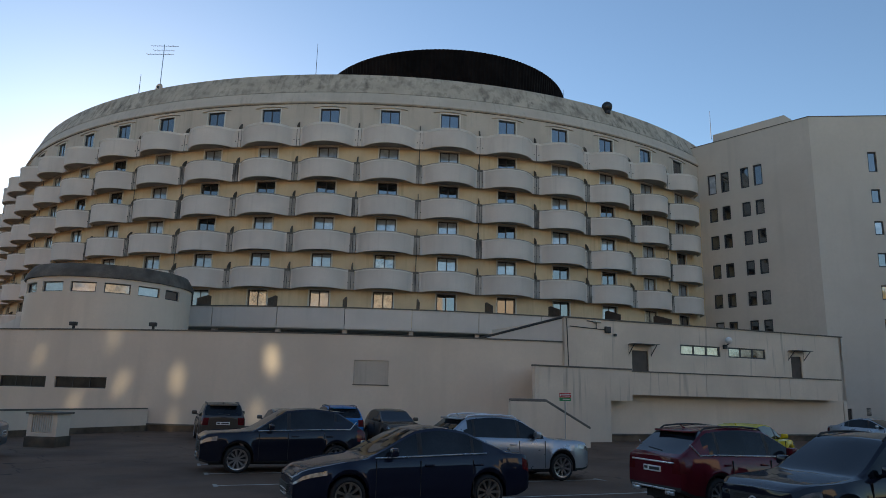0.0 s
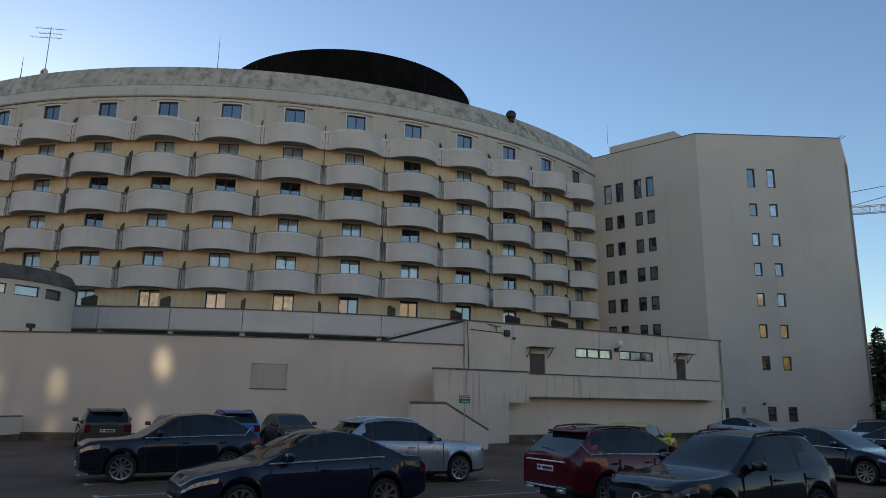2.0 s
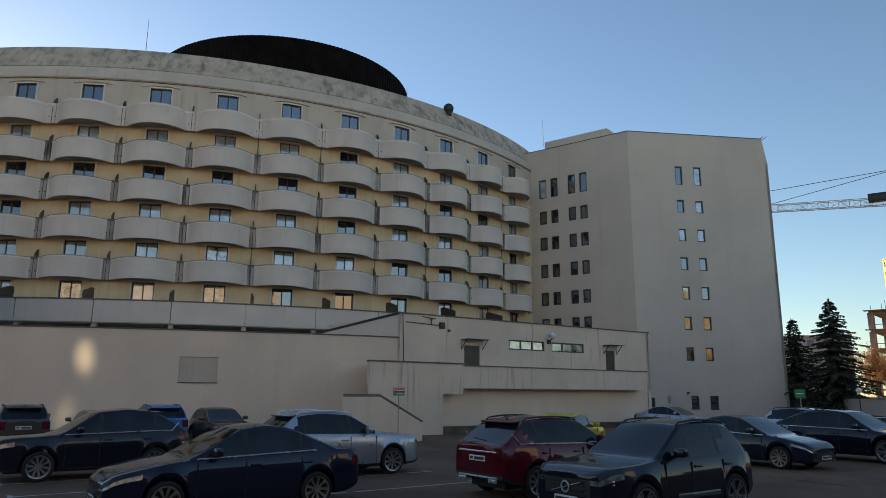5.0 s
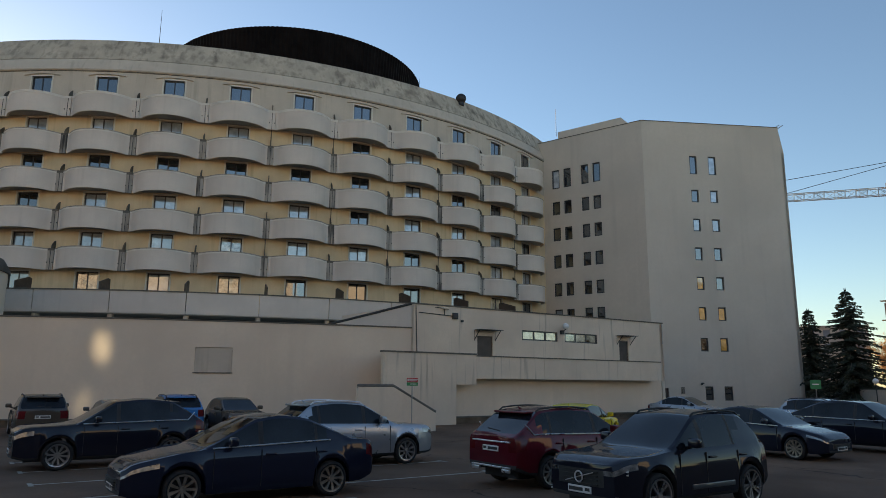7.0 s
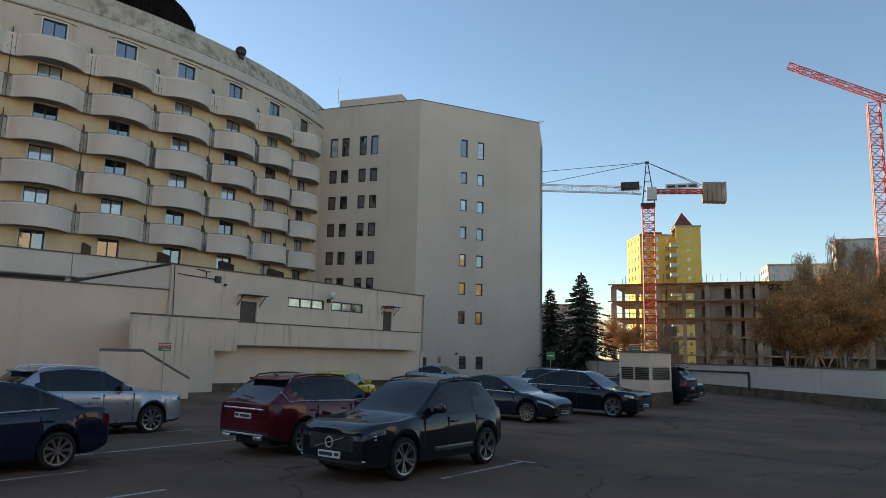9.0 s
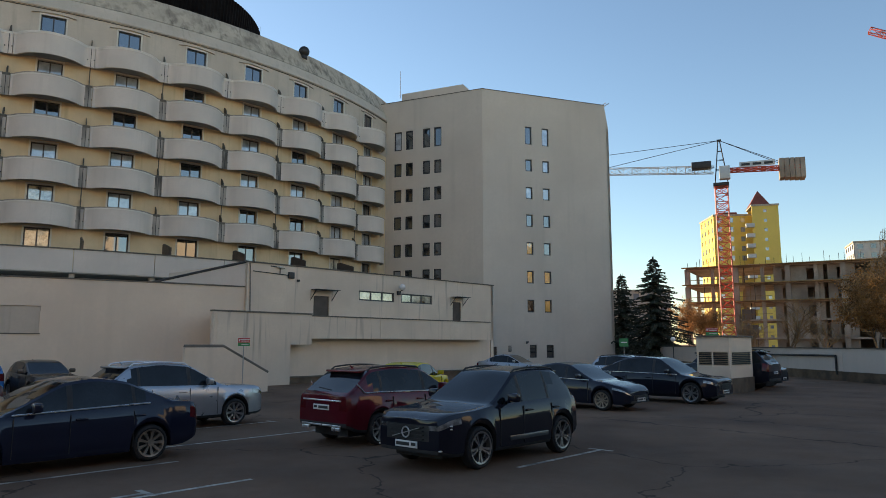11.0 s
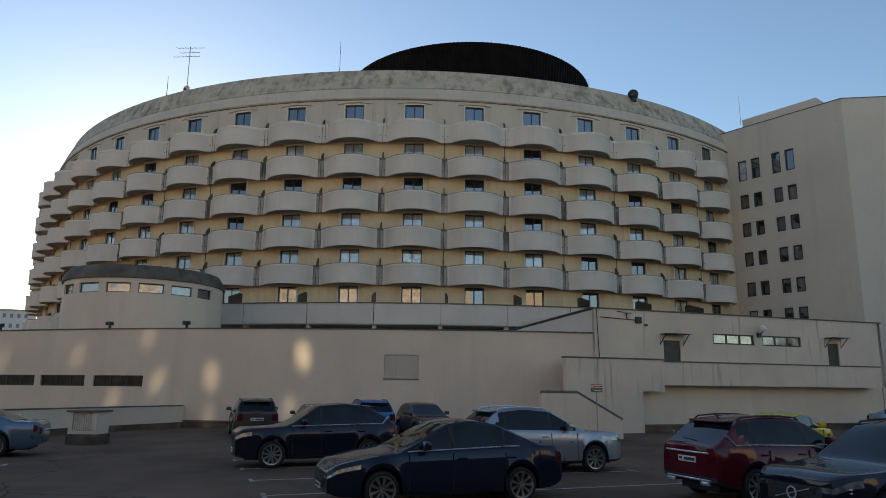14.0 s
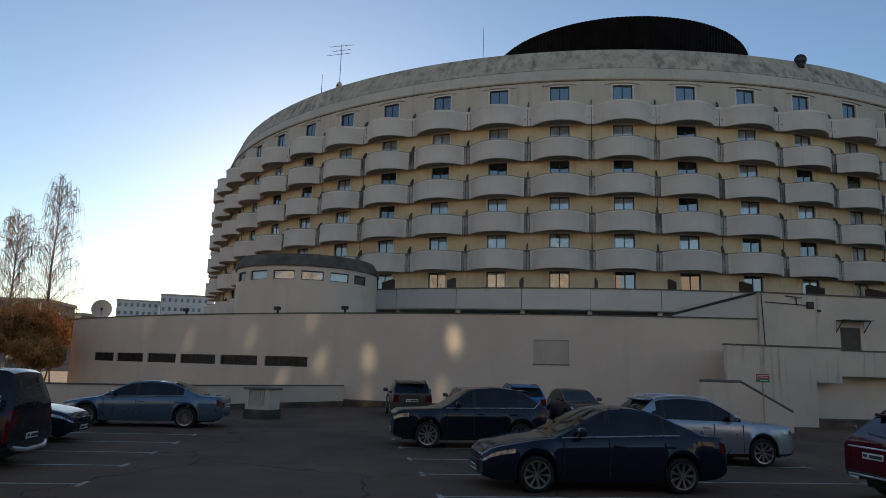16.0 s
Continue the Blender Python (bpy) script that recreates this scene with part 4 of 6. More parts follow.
    look_of = {"body": ("body", paint_), "cladding": ("cladding", CLAD), "intake": ("intake", CLAD), "grille": ("grille", CLAD), "windscreen": ("windscreen", CARGLASS), "rear_window": ("rear_window", CARGLASS), "side_window": ("side_window", CARGLASS), "pillar": ("pillar", CLAD), "headlamp": ("headlamp", LAMP), "tail_lamp": ("tail_lamp", TAIL)}
    made = {}
    for key, quads in regions.items():
        kind = key if isinstance(key, str) else key[0]
        bm = bmesh.new()
        for ps in quads:
            bm.faces.new([bm.verts.new(p) for p in ps])
        bmesh.ops.remove_doubles(bm, verts=bm.verts, dist=0.0008)
        nm, mt = look_of[kind]
        made[key] = part(nm, bm, mt, root, angle=28)
    part("underbody", quick((xr + 0.25, -half * 0.62, 0.2, xf - 0.25, half * 0.62, 0.55)), CLAD, root)
    tyre, rimme, back = wheel_meshes(wr, spokes, rim or RIM)
    for x in (fw, rw):
        for s in (1, -1):
            w_ = shared("wheel", tyre, root, pose(x, s * (half - 0.115), wr, 0, 0, 0 if s > 0 else 180) @ pose(0, 0, 0, 0, random.uniform(0, 90), 0))
            shared("rim", rimme, w_)
            shared("brake_disc", back, w_)
    # mirrors, handles, plates and trim
    zb_ = at(ztk, cowl - 0.35)
    for s in (1, -1):
        bm = quick((-0.07, -0.11, -0.075, 0.08, 0.11, 0.085), bevel=0.045)
        bmesh.ops.transform(bm, matrix=pose(cowl - 0.42, s * (half + 0.09), zb_ + 0.11), verts=bm.verts)
        rod(bm, (cowl - 0.42, s * (half - 0.06), zb_ + 0.03), (cowl - 0.42, s * (half + 0.06), zb_ + 0.07), 0.03)
        part("wing_mirror", bm, paint_ if style != "van" else CLAD, root)
        for x in ((rw + fw) / 2 - 0.16, rw + 0.22):
            y = half * 0.985
            part("door_handle", quick((x - 0.1, s * (y - 0.02), belt - 0.17, x + 0.1, s * (y + 0.028), belt - 0.135), bevel=0.01), paint_, root)
        for x in ((rw + fw) / 2 + 0.02, fw - ra - 0.12, rw + ra - 0.05):
            part("door_gap", quick((x - 0.0045, s * (half * 0.9), sill + 0.08, x + 0.0045, s * (half + 0.0025), belt - 0.07)), INK, root)
        if chrome:
            bm = bmesh.new()
            pts = [(x, s * (0.935 * half * at(wk, x, 0.02) + 0.008), at(ztk, x, 0.06) + 0.006) for x in np.linspace(base + 0.45 if style == "sedan" else base + 0.35, cowl - 0.1, 12)]
            if style == "suv":
                pts = [(pts[0][0] - 0.18, pts[0][1] * 0.93, pts[0][2] + 0.2)] + pts
            for p, q in zip(pts, pts[1:]):
                rod(bm, p, q, 0.014)
            part("window_trim", bm, CHROME, root)
        if rails:
            bm = bmesh.new()
            ys = secs[min(range(len(xs)), key=lambda i: abs(xs[i] - (rb + rf) / 2))][8][0] - 0.03
            pts = [(x, s * ys * (1 - 0.05 * abs(2 * k - 1)), H - 0.02 + (0.045 if 0.04 < k < 0.96 else 0) - 0.05 * (2 * k - 1) ** 2) for k, x in zip((0, 0.06, 0.3, 0.5, 0.7, 0.94, 1), (rb + (rf - rb) * k for k in (0, 0.06, 0.3, 0.5, 0.7, 0.94, 1)))]
            for p, q in zip(pts, pts[1:]):
                rod(bm, p, q, 0.018, n=8)
            part("roof_rail", bm, railmat or CLAD, root)
    for x, z in ((xf + 0.052, 0.44 if style != "sedan" else 0.36), (xr - 0.037, 0.80 if style == "suv" else 0.72 if style == "sedan" else 0.6)):
        s = 1 if x > 0 else -1
        p = part("number_plate", quick((x - 0.012, -0.26, z - 0.056, x + 0.012, 0.26, z + 0.056), bevel=0.004), PLATE, root, "white number plate with dark bars")
        part("bar", quick((x + s * 0.011, -0.235, z - 0.028, x + s * 0.015, 0.08, z + 0.028)), INK, p)
        part("bar", quick((x + s * 0.011, 0.13, z - 0.018, x + s * 0.015, 0.235, z + 0.032)), INK, p)
    gt = secs[-1][5 if style == "suv" else 4][1]
    for k in range(4):
        bm = bmesh.new()
        z = secs[-1][3][1] + (gt - secs[-1][3][1]) * (k + 0.5) / 4
        box(bm, xf + 0.022, -half * 0.44, z - 0.008, xf + 0.064, half * 0.44, z + 0.008)
        part("grille_bar", bm, grille, root)
    if badge:
        bm = bmesh.new()
        zc = (secs[-1][3][1] + gt) / 2
        for k in range(16):
            a, b = 2 * math.pi * k / 16, 2 * math.pi * (k + 1) / 16
            rod(bm, (xf + 0.07, 0.085 * math.cos(a), zc + 0.085 * math.sin(a)), (xf + 0.07, 0.085 * math.cos(b), zc + 0.085 * math.sin(b)), 0.014)
        rod(bm, (xf + 0.062, -half * 0.36, zc - 0.09), (xf + 0.062, half * 0.36, zc + 0.09), 0.008)
        part("badge", bm, CHROME, root, "plain ring badge")
        for s in (1, -1):
            zl = (secs[-1][4][1] + secs[-1][5][1]) / 2
            bm = bmesh.new()
            for (xa, ya), (xb, yb) in (((xf + 0.012, 0.56), (xf - 0.035, 0.79)), ((xf - 0.035, 0.79), (xf - 0.2, 0.925))):
                for dz in (0.0, 0.05):
                    rod(bm, (xa, s * half * ya, zl + dz - 0.02), (xb, s * half * yb, zl + dz - 0.012), 0.013, n=6)
            part("light_strip", bm, PLATE, root, "white strip in the headlamp")
            part("fog_trim", quick((xf - 0.13, s * half * 0.66, 0.36, xf - 0.0, s * half * 0.83, 0.385), bevel=0.006), CHROME, root)
    if side_strip:
        for s in (1, -1):
            part("side_strip", quick((rw + ra + 0.1, s * (half - 0.02), 0.40, (rw + fw) / 2 + 0.45, s * (half + 0.014), 0.49), bevel=0.016), P_GREY, root)
    if rear_trim:
        part("tailgate_strip", quick((xr - 0.05, -half * 0.7, 0.93, xr - 0.01, half * 0.7, 0.96), bevel=0.006), CHROME, root)
        part("bumper_strip", quick((xr - 0.06, -half * 0.72, 0.42, xr - 0.015, half * 0.72, 0.455), bevel=0.006), CHROME, root)
        for s in (1, -1):
            part("exhaust_trim", quick((xr - 0.06, s * half * 0.42, 0.34, xr - 0.01, s * half * 0.7, 0.41), bevel=0.012), CHROME, root)
    if style == "suv":
        part("roof_spoiler", quick((rb - 0.22, -half * 0.6, H - 0.115, rb + 0.06, half * 0.6, H - 0.065), bevel=0.018), paint_, root)
        bm = bmesh.new()
        rod(bm, (xr + 0.03, -0.25, belt + 0.09), (xr + 0.06, 0.2, belt + 0.13), 0.012)
        part("rear_wiper", bm, CLAD, root)
    if style != "van":
        bm = bmesh.new()
        rod(bm, (rb + 0.12, 0, H - 0.045), (rb + 0.02, 0, H + (0.03 if style == "suv" else -0.005)), 0.03, 0.008)
        part("aerial_fin", bm, paint_, root)
    return root


ROWDIR = math.degrees(math.atan2(0.38, 0.925))


def lot(s, d, turn=0):
    """A pose in the car park: s along the stalls, d across them, away from the eye; turn 0 points the nose along +s."""
    return pose(s * 0.925 - d * 0.38, s * 0.38 + d * 0.925, 0, 0, 0, ROWDIR + turn)


car("dark navy four-door saloon with dusty alloy wheels", lot(4.87, 13.95, 180), 4.64, 1.86, 1.50, 2.76, P_NAVY, "sedan", 0.95, 0.325, 9, RIMDARK, False, True)
car("black sport utility car with a chrome window line", lot(3.55, 20.85, 180), 4.40, 1.84, 1.66, 2.64, P_BLACK, "suv", 0.94, 0.355, 10, None, True, True, slope=0.8, glass_end=0.74)
car("silver sport utility car with roof rails", lot(9.05, 17.85, 0), 4.32, 1.82, 1.64, 2.60, P_SILVER, "suv", 0.90, 0.345, 9, None, True, False, True, railmat=CHROME, glass_end=0.6, slope=0.7, kick=-0.14)
car("dark red sport utility car with a white number plate", lot(11.8, 12.35, 0), 4.37, 1.80, 1.62, 2.63, P_RED, "suv", 0.86, 0.335, 9, None, True, True, True, rear_trim=True, glass_end=0.55, slope=0.7)
car("black compact sport utility car with large five-spoke wheels", lot(10.88, 8.98, 180), 4.05, 1.80, 1.65, 2.52, P_BLACK, "suv", 0.87, 0.36, 5, None, True, False, True, grille=CLAD, hood=1.02, badge=True, side_strip=True, glass_end=0.82, quarter=0.42, belt=1.06)
car("blue-black four-door saloon beside the compact car", lot(21.4, 13.5, -90), 4.77, 1.83, 1.47, 2.79, P_BLACKBLUE, "sedan", 0.88, 0.33, 10, RIMDARK, False, True)
car("black low sport utility car with a long bonnet", lot(25.8, 12.5, -90), 4.86, 1.93, 1.64, 2.885, P_BLACK, "suv", 0.86, 0.38, 6, None, False, True, False, belt=1.04, hood=0.98, slope=1.35)
car("steel blue long luxury saloon with multi-spoke wheels", lot(-6.6, 25.5, 180), 5.15, 1.88, 1.48, 3.1, P_BLUE, "sedan", 0.90, 0.345, 20, None, False, True)
van = car("black van with pale stripes on its side", lot(-8.7, 15.7, 180), 5.0, 1.93, 1.95, 3.2, P_BLACK, "van", 0.9, 0.345, 8, RIMDARK, True, category="van", name="van")
for k in range(5):
    part("stripe", quick((-2.3, 0.955, 1.02 + k * 0.085, -1.7, 0.968, 1.06 + k * 0.085)), PLATE, van, "pale stripe")
bm = bmesh.new()
for a, b in (((-2.5, 0.75, 0.42), (-2.62, 0.4, 0.36)), ((-2.62, 0.4, 0.36), (-2.62, -0.4, 0.36)), ((-2.62, -0.4, 0.36), (-2.5, -0.75, 0.42))):
    rod(bm, a, b, 0.045, n=10)
part("rear_bumper_tube", bm, CHROME, van, "bent chrome tube")
car("dark blue saloon parked beside the van", lot(-9.3, 18.2, 0), 4.6, 1.8, 1.45, 2.75, P_BLACKBLUE, "sedan", 0.85, 0.325, 10, None, False, True)
car("dark grey saloon parked beside the van", lot(-9.2, 20.5, 0), 4.6, 1.8, 1.45, 2.75, P_BLACKBLUE, "sedan", 0.85, 0.325, 10, None, False, True)
car("grey-brown sport utility car facing the wall", lot(2.8, 32.9, 90), 4.35, 1.84, 1.60, 2.67, P_BROWN, "suv", 0.88, 0.345, 6, None, True, False, True)
car("bright blue small sport utility car by the wall", lot(7.75, 32.2, 90), 4.1, 1.76, 1.58, 2.55, P_BRIGHTBLUE, "suv", 0.8, 0.33, 6, None, True, False, True)
car("grey-brown small car facing the car park", lot(10.0, 30.6, -90), 3.9, 1.68, 1.46, 2.45, P_BROWN, "suv", 0.75, 0.31, 6, None, True)
car("grey low car half hidden by the black one", lot(5.4, 31.8, 90), 4.2, 1.76, 1.40, 2.6, P_GREY, "suv", 0.85, 0.31, 8, None, False)
car("yellow hatchback behind the red car", lot(19.6, 19.6, 24), 4.0, 1.72, 1.42, 2.5, P_YELLOW, "suv", 0.8, 0.31, 8, None, False)
car("pale silver car beyond the low black one", lot(32.6, 17.0, -90), 4.5, 1.8, 1.56, 2.66, P_SILVER, "suv", 0.9, 0.32, 8, None, False, False, True)
car("blue-grey saloon parked by the tall block", lot(36.5, 27.6, -80), 4.5, 1.8, 1.45, 2.7, P_SILVER, "sedan", 0.9, 0.32, 8, None, False)
car("black boxy off-road car beside the vent house", lot(35.0, 13.6, 90), 4.75, 1.93, 1.86, 2.79, P_BLACK, "suv", 0.9, 0.38, 6, None, True, False, True)
car("black car parked by the boundary wall", lot(37.6, 13.9, -90), 4.5, 1.82, 1.6, 2.66, P_BLACKBLUE, "suv", 0.88, 0.34, 8, None, True)

# ---- car park furniture ----
fl = lambda s, d, z: Vector((s * 0.925 - d * 0.38, s * 0.38 + d * 0.925, z))
LINES = [(1.5 + 0.05 * k, 6.6, d) for k, d in enumerate((22.4, 20.0, 17.6, 15.2, 12.65, 10.2))] + [(6.6, e, d) for e, d in ((11.5, 19.5), (11.5, 17.0), (11.2, 14.5))] + [(10.3, 13.1, 7.75)]
LINES += [(-9.6, -4.4, d) for d in (22.5, 20.3, 18.1, 15.9, 13.6, 11.3)] + [(3.0, 5.0, 10.4)]
for s0, s1, d in LINES:
    bm = bmesh.new()
    p = [fl(s0, d - 0.05, 0.004), fl(s1, d - 0.05, 0.004), fl(s1, d + 0.05, 0.004), fl(s0, d + 0.05, 0.004)]
    bm.faces.new([bm.verts.new(v) for v in p])
    e = s0 if 1 < s0 < 2 else s1
    q = [fl(e - 0.05, d - 0.28, 0.0045), fl(e + 0.05, d - 0.28, 0.0045), fl(e + 0.05, d + 0.28, 0.0045), fl(e - 0.05, d + 0.28, 0.0045)]
    bm.faces.new([bm.verts.new(v) for v in q])
    tagged(part("parking_line", bm, ROADPAINT), "worn white painted parking line with a cross end", "road marking", "parking lines", "structure")

# low retaining wall on the far side, and its vent box
LOW = [(-15.3, 36.9), (-17.2, 32.3), (-18.5, 28.6), (-20.4, 26.2), (-23.4, 23.9), (-33.0, 19.0)]
low = thing("low_retaining_wall", "low cream retaining wall on a damp plinth", "wall", kind="structure")
for (x0, y0), (x1, y1) in zip(LOW, LOW[1:]):
    k = math.hypot(x1 - x0, y1 - y0)
    f = line(x1, y1, x0 - x1, y0 - y1)
    part("wall_panel", grid_wall(f, 0.01, k - 0.01, 0.28, 1.08, step=40, depth=0.25), PODIUM, low)
    part("plinth", grid_wall(line(x1 + 0.0, y1 - 0.05, x0 - x1, y0 - y1), 0, k, 0, 0.28, step=40, depth=0.3), PLINTH, low)
    part("coping", grid_wall(line(x1, y1 - 0.05, x0 - x1, y0 - y1), 0, k, 1.08, 1.14, step=40, depth=0.34), COPING, low)
vm = pose(-14.35, 26.2, 0, 0, 0, -4) @ Matrix.Diagonal((0.78, 0.8, 0.95, 1))
ventbox = thing("vent_box", "cream vent box with a vertical grille on a stone plinth", "vent", vm)
part("plinth", quick((-0.75, -0.55, 0, 0.75, 0.6, 0.38), bevel=0.02), PLINTH, ventbox)
part("body", quick((-0.7, -0.5, 0.38, -0.5, 0.5, 1.2), (0.5, -0.5, 0.38, 0.7, 0.5, 1.2), (-0.5, -0.5, 0.38, 0.5, 0.5, 0.52), (-0.5, -0.3, 0.52, 0.5, 0.5, 1.2)), PODIUM, ventbox)
part("lid", quick((-0.8, -0.6, 1.2, 0.8, 0.6, 1.27), bevel=0.015), COPING, ventbox, "stained concrete lid")
for i in range(9):
    part("grille_bar", quick((-0.47 + i * 0.11, -0.46, 0.54, -0.41 + i * 0.11, -0.42, 1.18)), TRIM, ventbox)

# vent house with louvres and a small two-colour sign
SIGNRED = mat("red sign", (0.5, 0.03, 0.03), 0.5, var=0.08)
SIGNGREEN = mat("green sign", (0.03, 0.26, 0.09), 0.5, var=0.08)
hm = lot(31.06, 11.8, 0)
house = thing("vent_house", "small cream concrete vent house with dark louvres", "building", hm)
part("plinth", quick((-0.04, -0.04, 0, 2.74, 1.5, 0.65)), PLINTH, house)
part("wall", quick((0, 0, 0.65, 2.7, 1.46, 1.2), (0, 0, 1.78, 2.7, 1.46, 2.42), (0, 0, 1.2, 0.25, 0.08, 1.78), (2.45, 0, 1.2, 2.7, 1.46, 1.78), (0.12, 0.1, 1.2, 2.5, 1.46, 1.78), (0, 1.36, 1.2, 0.12, 1.46, 1.78), (0, 0.72, 1.2, 0.12, 0.8, 1.78)), PODIUM, house)
part("roof", quick((-0.06, -0.06, 2.42, 2.76, 1.52, 2.5), bevel=0.01), COPING, house)
for i in range(7):
    z = 1.24 + i * 0.078
    part("louvre", quick((0.27, -0.02, z, 2.43, 0.09, z + 0.045)), STEELDARK, house)
    part("louvre", quick((-0.02, 0.09, z, 0.11, 0.71, z + 0.045)), STEELDARK, house)
    part("louvre", quick((-0.02, 0.81, z, 0.11, 1.35, z + 0.045)), STEELDARK, house)


def two_colour_sign(m, post):
    o = thing("parking_sign", "small red and green sign board with pale bars", "sign", m)
    part("red_board", quick((-0.25, -0.012, 0.15, 0.25, 0.012, 0.34)), SIGNRED, o)
    part("green_board", quick((-0.25, -0.012, 0.0, 0.25, 0.012, 0.145)), SIGNGREEN, o)
    for z, w in ((0.27, 0.2), (0.2, 0.17), (0.06, 0.15)):
        part("bar", quick((-w + 0.04, -0.018, z, w + 0.04, -0.0125, z + 0.03)), PLATE, o)
    part("arrow", quick((-0.22, -0.018, 0.2, -0.17, -0.0125, 0.3)), PLATE, o)
    if post:
        bm = bmesh.new()
        rod(bm, (0, 0.03, -post), (0, 0.03, 0.3), 0.025, n=8)
        part("post", bm, STEEL, o)


two_colour_sign(pose(5.19, 31.7, 2.02, 0, 0, 0), 2.02)
two_colour_sign(hm @ pose(0.05, 0.75, 2.5, 0, 0, -60), 0)
o = thing("road_sign", "small green sign on a thin steel post", "sign", pose(31.9, 39.0, 0, 0, 0, -40))
part("board", quick((-0.3, -0.015, 1.95, 0.3, 0.015, 2.5)), SIGNGREEN, o)
part("bar", quick((-0.2, -0.02, 2.2, 0.2, -0.016, 2.27)), PLATE, o)
bm = bmesh.new()
rod(bm, (0, 0.03, 0), (0, 0.03, 2.45), 0.03, n=8)
part("post", bm, STEEL, o)

# boundary wall on the right with a dark pipe
bw = thing("boundary_wall", "pale boundary wall on a dark plinth with a black pipe", "wall", kind="structure")
fwl = line(50.0, 55.5, -0.38, -0.925)
for i in range(9):
    part("wall_panel", grid_wall(fwl, i * 6 + 0.01, i * 6 + 5.99, 0.55, 1.85, step=40, depth=0.3), BALCONY, bw)
part("plinth", grid_wall(line(49.95, 55.5, -0.38, -0.925), 0, 54, 0, 0.55, step=60, depth=0.4), PLINTH, bw)
part("coping", grid_wall(line(49.95, 55.5, -0.38, -0.925), 0, 54, 1.85, 1.92, step=60, depth=0.4), COPING, bw)
bm = bmesh.new()
rod(bm, fwl(9, 1.35, -0.1), fwl(29.5, 1.45, -0.1), 0.06, n=8)
rod(bm, fwl(29.5, 1.45, -0.1), fwl(29.5, 0.35, -0.1), 0.06, n=8)
part("pipe", bm, STEELDARK, bw)

# wall lamps, globe lamp, cameras and dishes
WHITEGLOBE = mat("white glass globe", (0.75, 0.75, 0.73), 0.25, var=0.03)


def globe_lamp(m, post):
    o = thing("globe_lamp", "white globe lamp on a dark bracket", "lamp", m)
    bm = bmesh.new()
    bmesh.ops.create_icosphere(bm, subdivisions=3, radius=0.2, matrix=Matrix.Translation((0, 0, 0.2)))
    part("globe", bm, WHITEGLOBE, o)
    bm = bmesh.new()
    rod(bm, (0, 0, -post if post else 0), (0, 0, 0.03), 0.035, n=8)
    if not post:
        rod(bm, (0, 0, 0), (0, 0.35, -0.12), 0.03, n=8)
        box(bm, -0.12, 0.25, -0.3, 0.12, 0.45, -0.05)
    part("bracket", bm, STEELDARK, o)


p = fc(9.25, 5.55, -0.4)
globe_lamp(pose(p.x, p.y, p.z, 0, 0, ROWDIR), 0)
globe_lamp(pose(41.0, 44.0, 2.3), 2.3)
for a in (-16.5, -9.9, -5.9):
    p = ring(65.9)(a, 5.17, 0)
    o = thing("floodlight", "small dark floodlight on the podium edge", "lamp", pose(p.x, p.y, p.z, 0, 0, a))
    part("housing", quick((-0.18, -0.22, 0.16, 0.18, 0.02, 0.36), bevel=0.02), STEELDARK, o)
    part("foot", quick((-0.05, -0.1, 0, 0.05, 0.0, 0.17)), STEELDARK, o)


def dish(m, r, label):
    o = thing("satellite_dish", label, "dish", m)
    bm = bmesh.new()
    rings = []
    for j in range(6):
        rad, y = r * j / 5, 0.32 * r * (j / 5) ** 2
        rings.append([bm.verts.new((rad * math.cos(2 * math.pi * i / 24), -y, rad * math.sin(2 * math.pi * i / 24) + r)) for i in range(24)] if j else [bm.verts.new((0, 0, r))])
    for j in range(5):
        for i in range(24):
            k = (i + 1) % 24
            if j == 0:
                bm.faces.new((rings[0][0], rings[1][i], rings[1][k]))
            else:
                bm.faces.new((rings[j][i], rings[j + 1][i], rings[j + 1][k], rings[j][k]))
    part("reflector", bm, BALCONY, o)
    bm = bmesh.new()
    rod(bm, (0, 0.1, -0.3), (0, 0.02, r), 0.04)
    rod(bm, (0, 0, 0.1), (0, -0.7 * r, r), 0.02)
    box(bm, -0.08, -0.75 * r, r - 0.1, 0.08, -0.6 * r, r + 0.1)
    part("arm", bm, STEELDARK, o)


p = ring(65.2)(-27.2, 5.15, 0)
dish(pose(p.x, p.y, p.z, 0, 0, 42), 0.72, "grey satellite dish on the podium roof")
dish(pose(-27.4, 60.6, 29.1, 0, 0, -20), 0.42, "pale satellite dish on the hotel roof edge")
o = thing("tv_aerial", "tall thin television aerial on the hotel roof", "aerial", pose(-27.3, 60.3, 28.9))
bm = bmesh.new()
rod(bm, (0, 0, 0), (0, 0, 4.9), 0.035)
part("mast", bm, STEEL, o)
for z, x0, x1, t in ((4.75, -1.2, 1.3, 0), (3.9, -1.5, 0.9, 1), (4.3, -0.9, 0.9, 1)):
    bm = bmesh.new()
    rod(bm, (x0, 0, z - 0.06 * t), (x1, 0.2, z + 0.1), 0.025)
    k = 0
    while x0 + 0.42 * k < x1:
        x = x0 + 0.42 * k
        el = bmesh.new()
        rod(el, (x, -0.35, z - 0.1), (x, 0.35, z + 0.12), 0.014, n=4)
        part("element", el, STEEL, o)
        k += 1
    part("boom", bm, STEEL, o)
for x, y, h in ((-12.6, 59.0, 4.6), (-28.9, 59.7, 1.6), (10.3, 61.5, 1.7), (26.6, 68.3, 2.5 + 0.3)):
    o = thing("lightning_rod", "thin grey rod on the roof edge", "rod", pose(x, y, 28.9))
    bm = bmesh.new()
    rod(bm, (0, 0, -0.3), (0, 0, h), 0.035, 0.015)
    part("shaft", bm, STEELDARK, o)
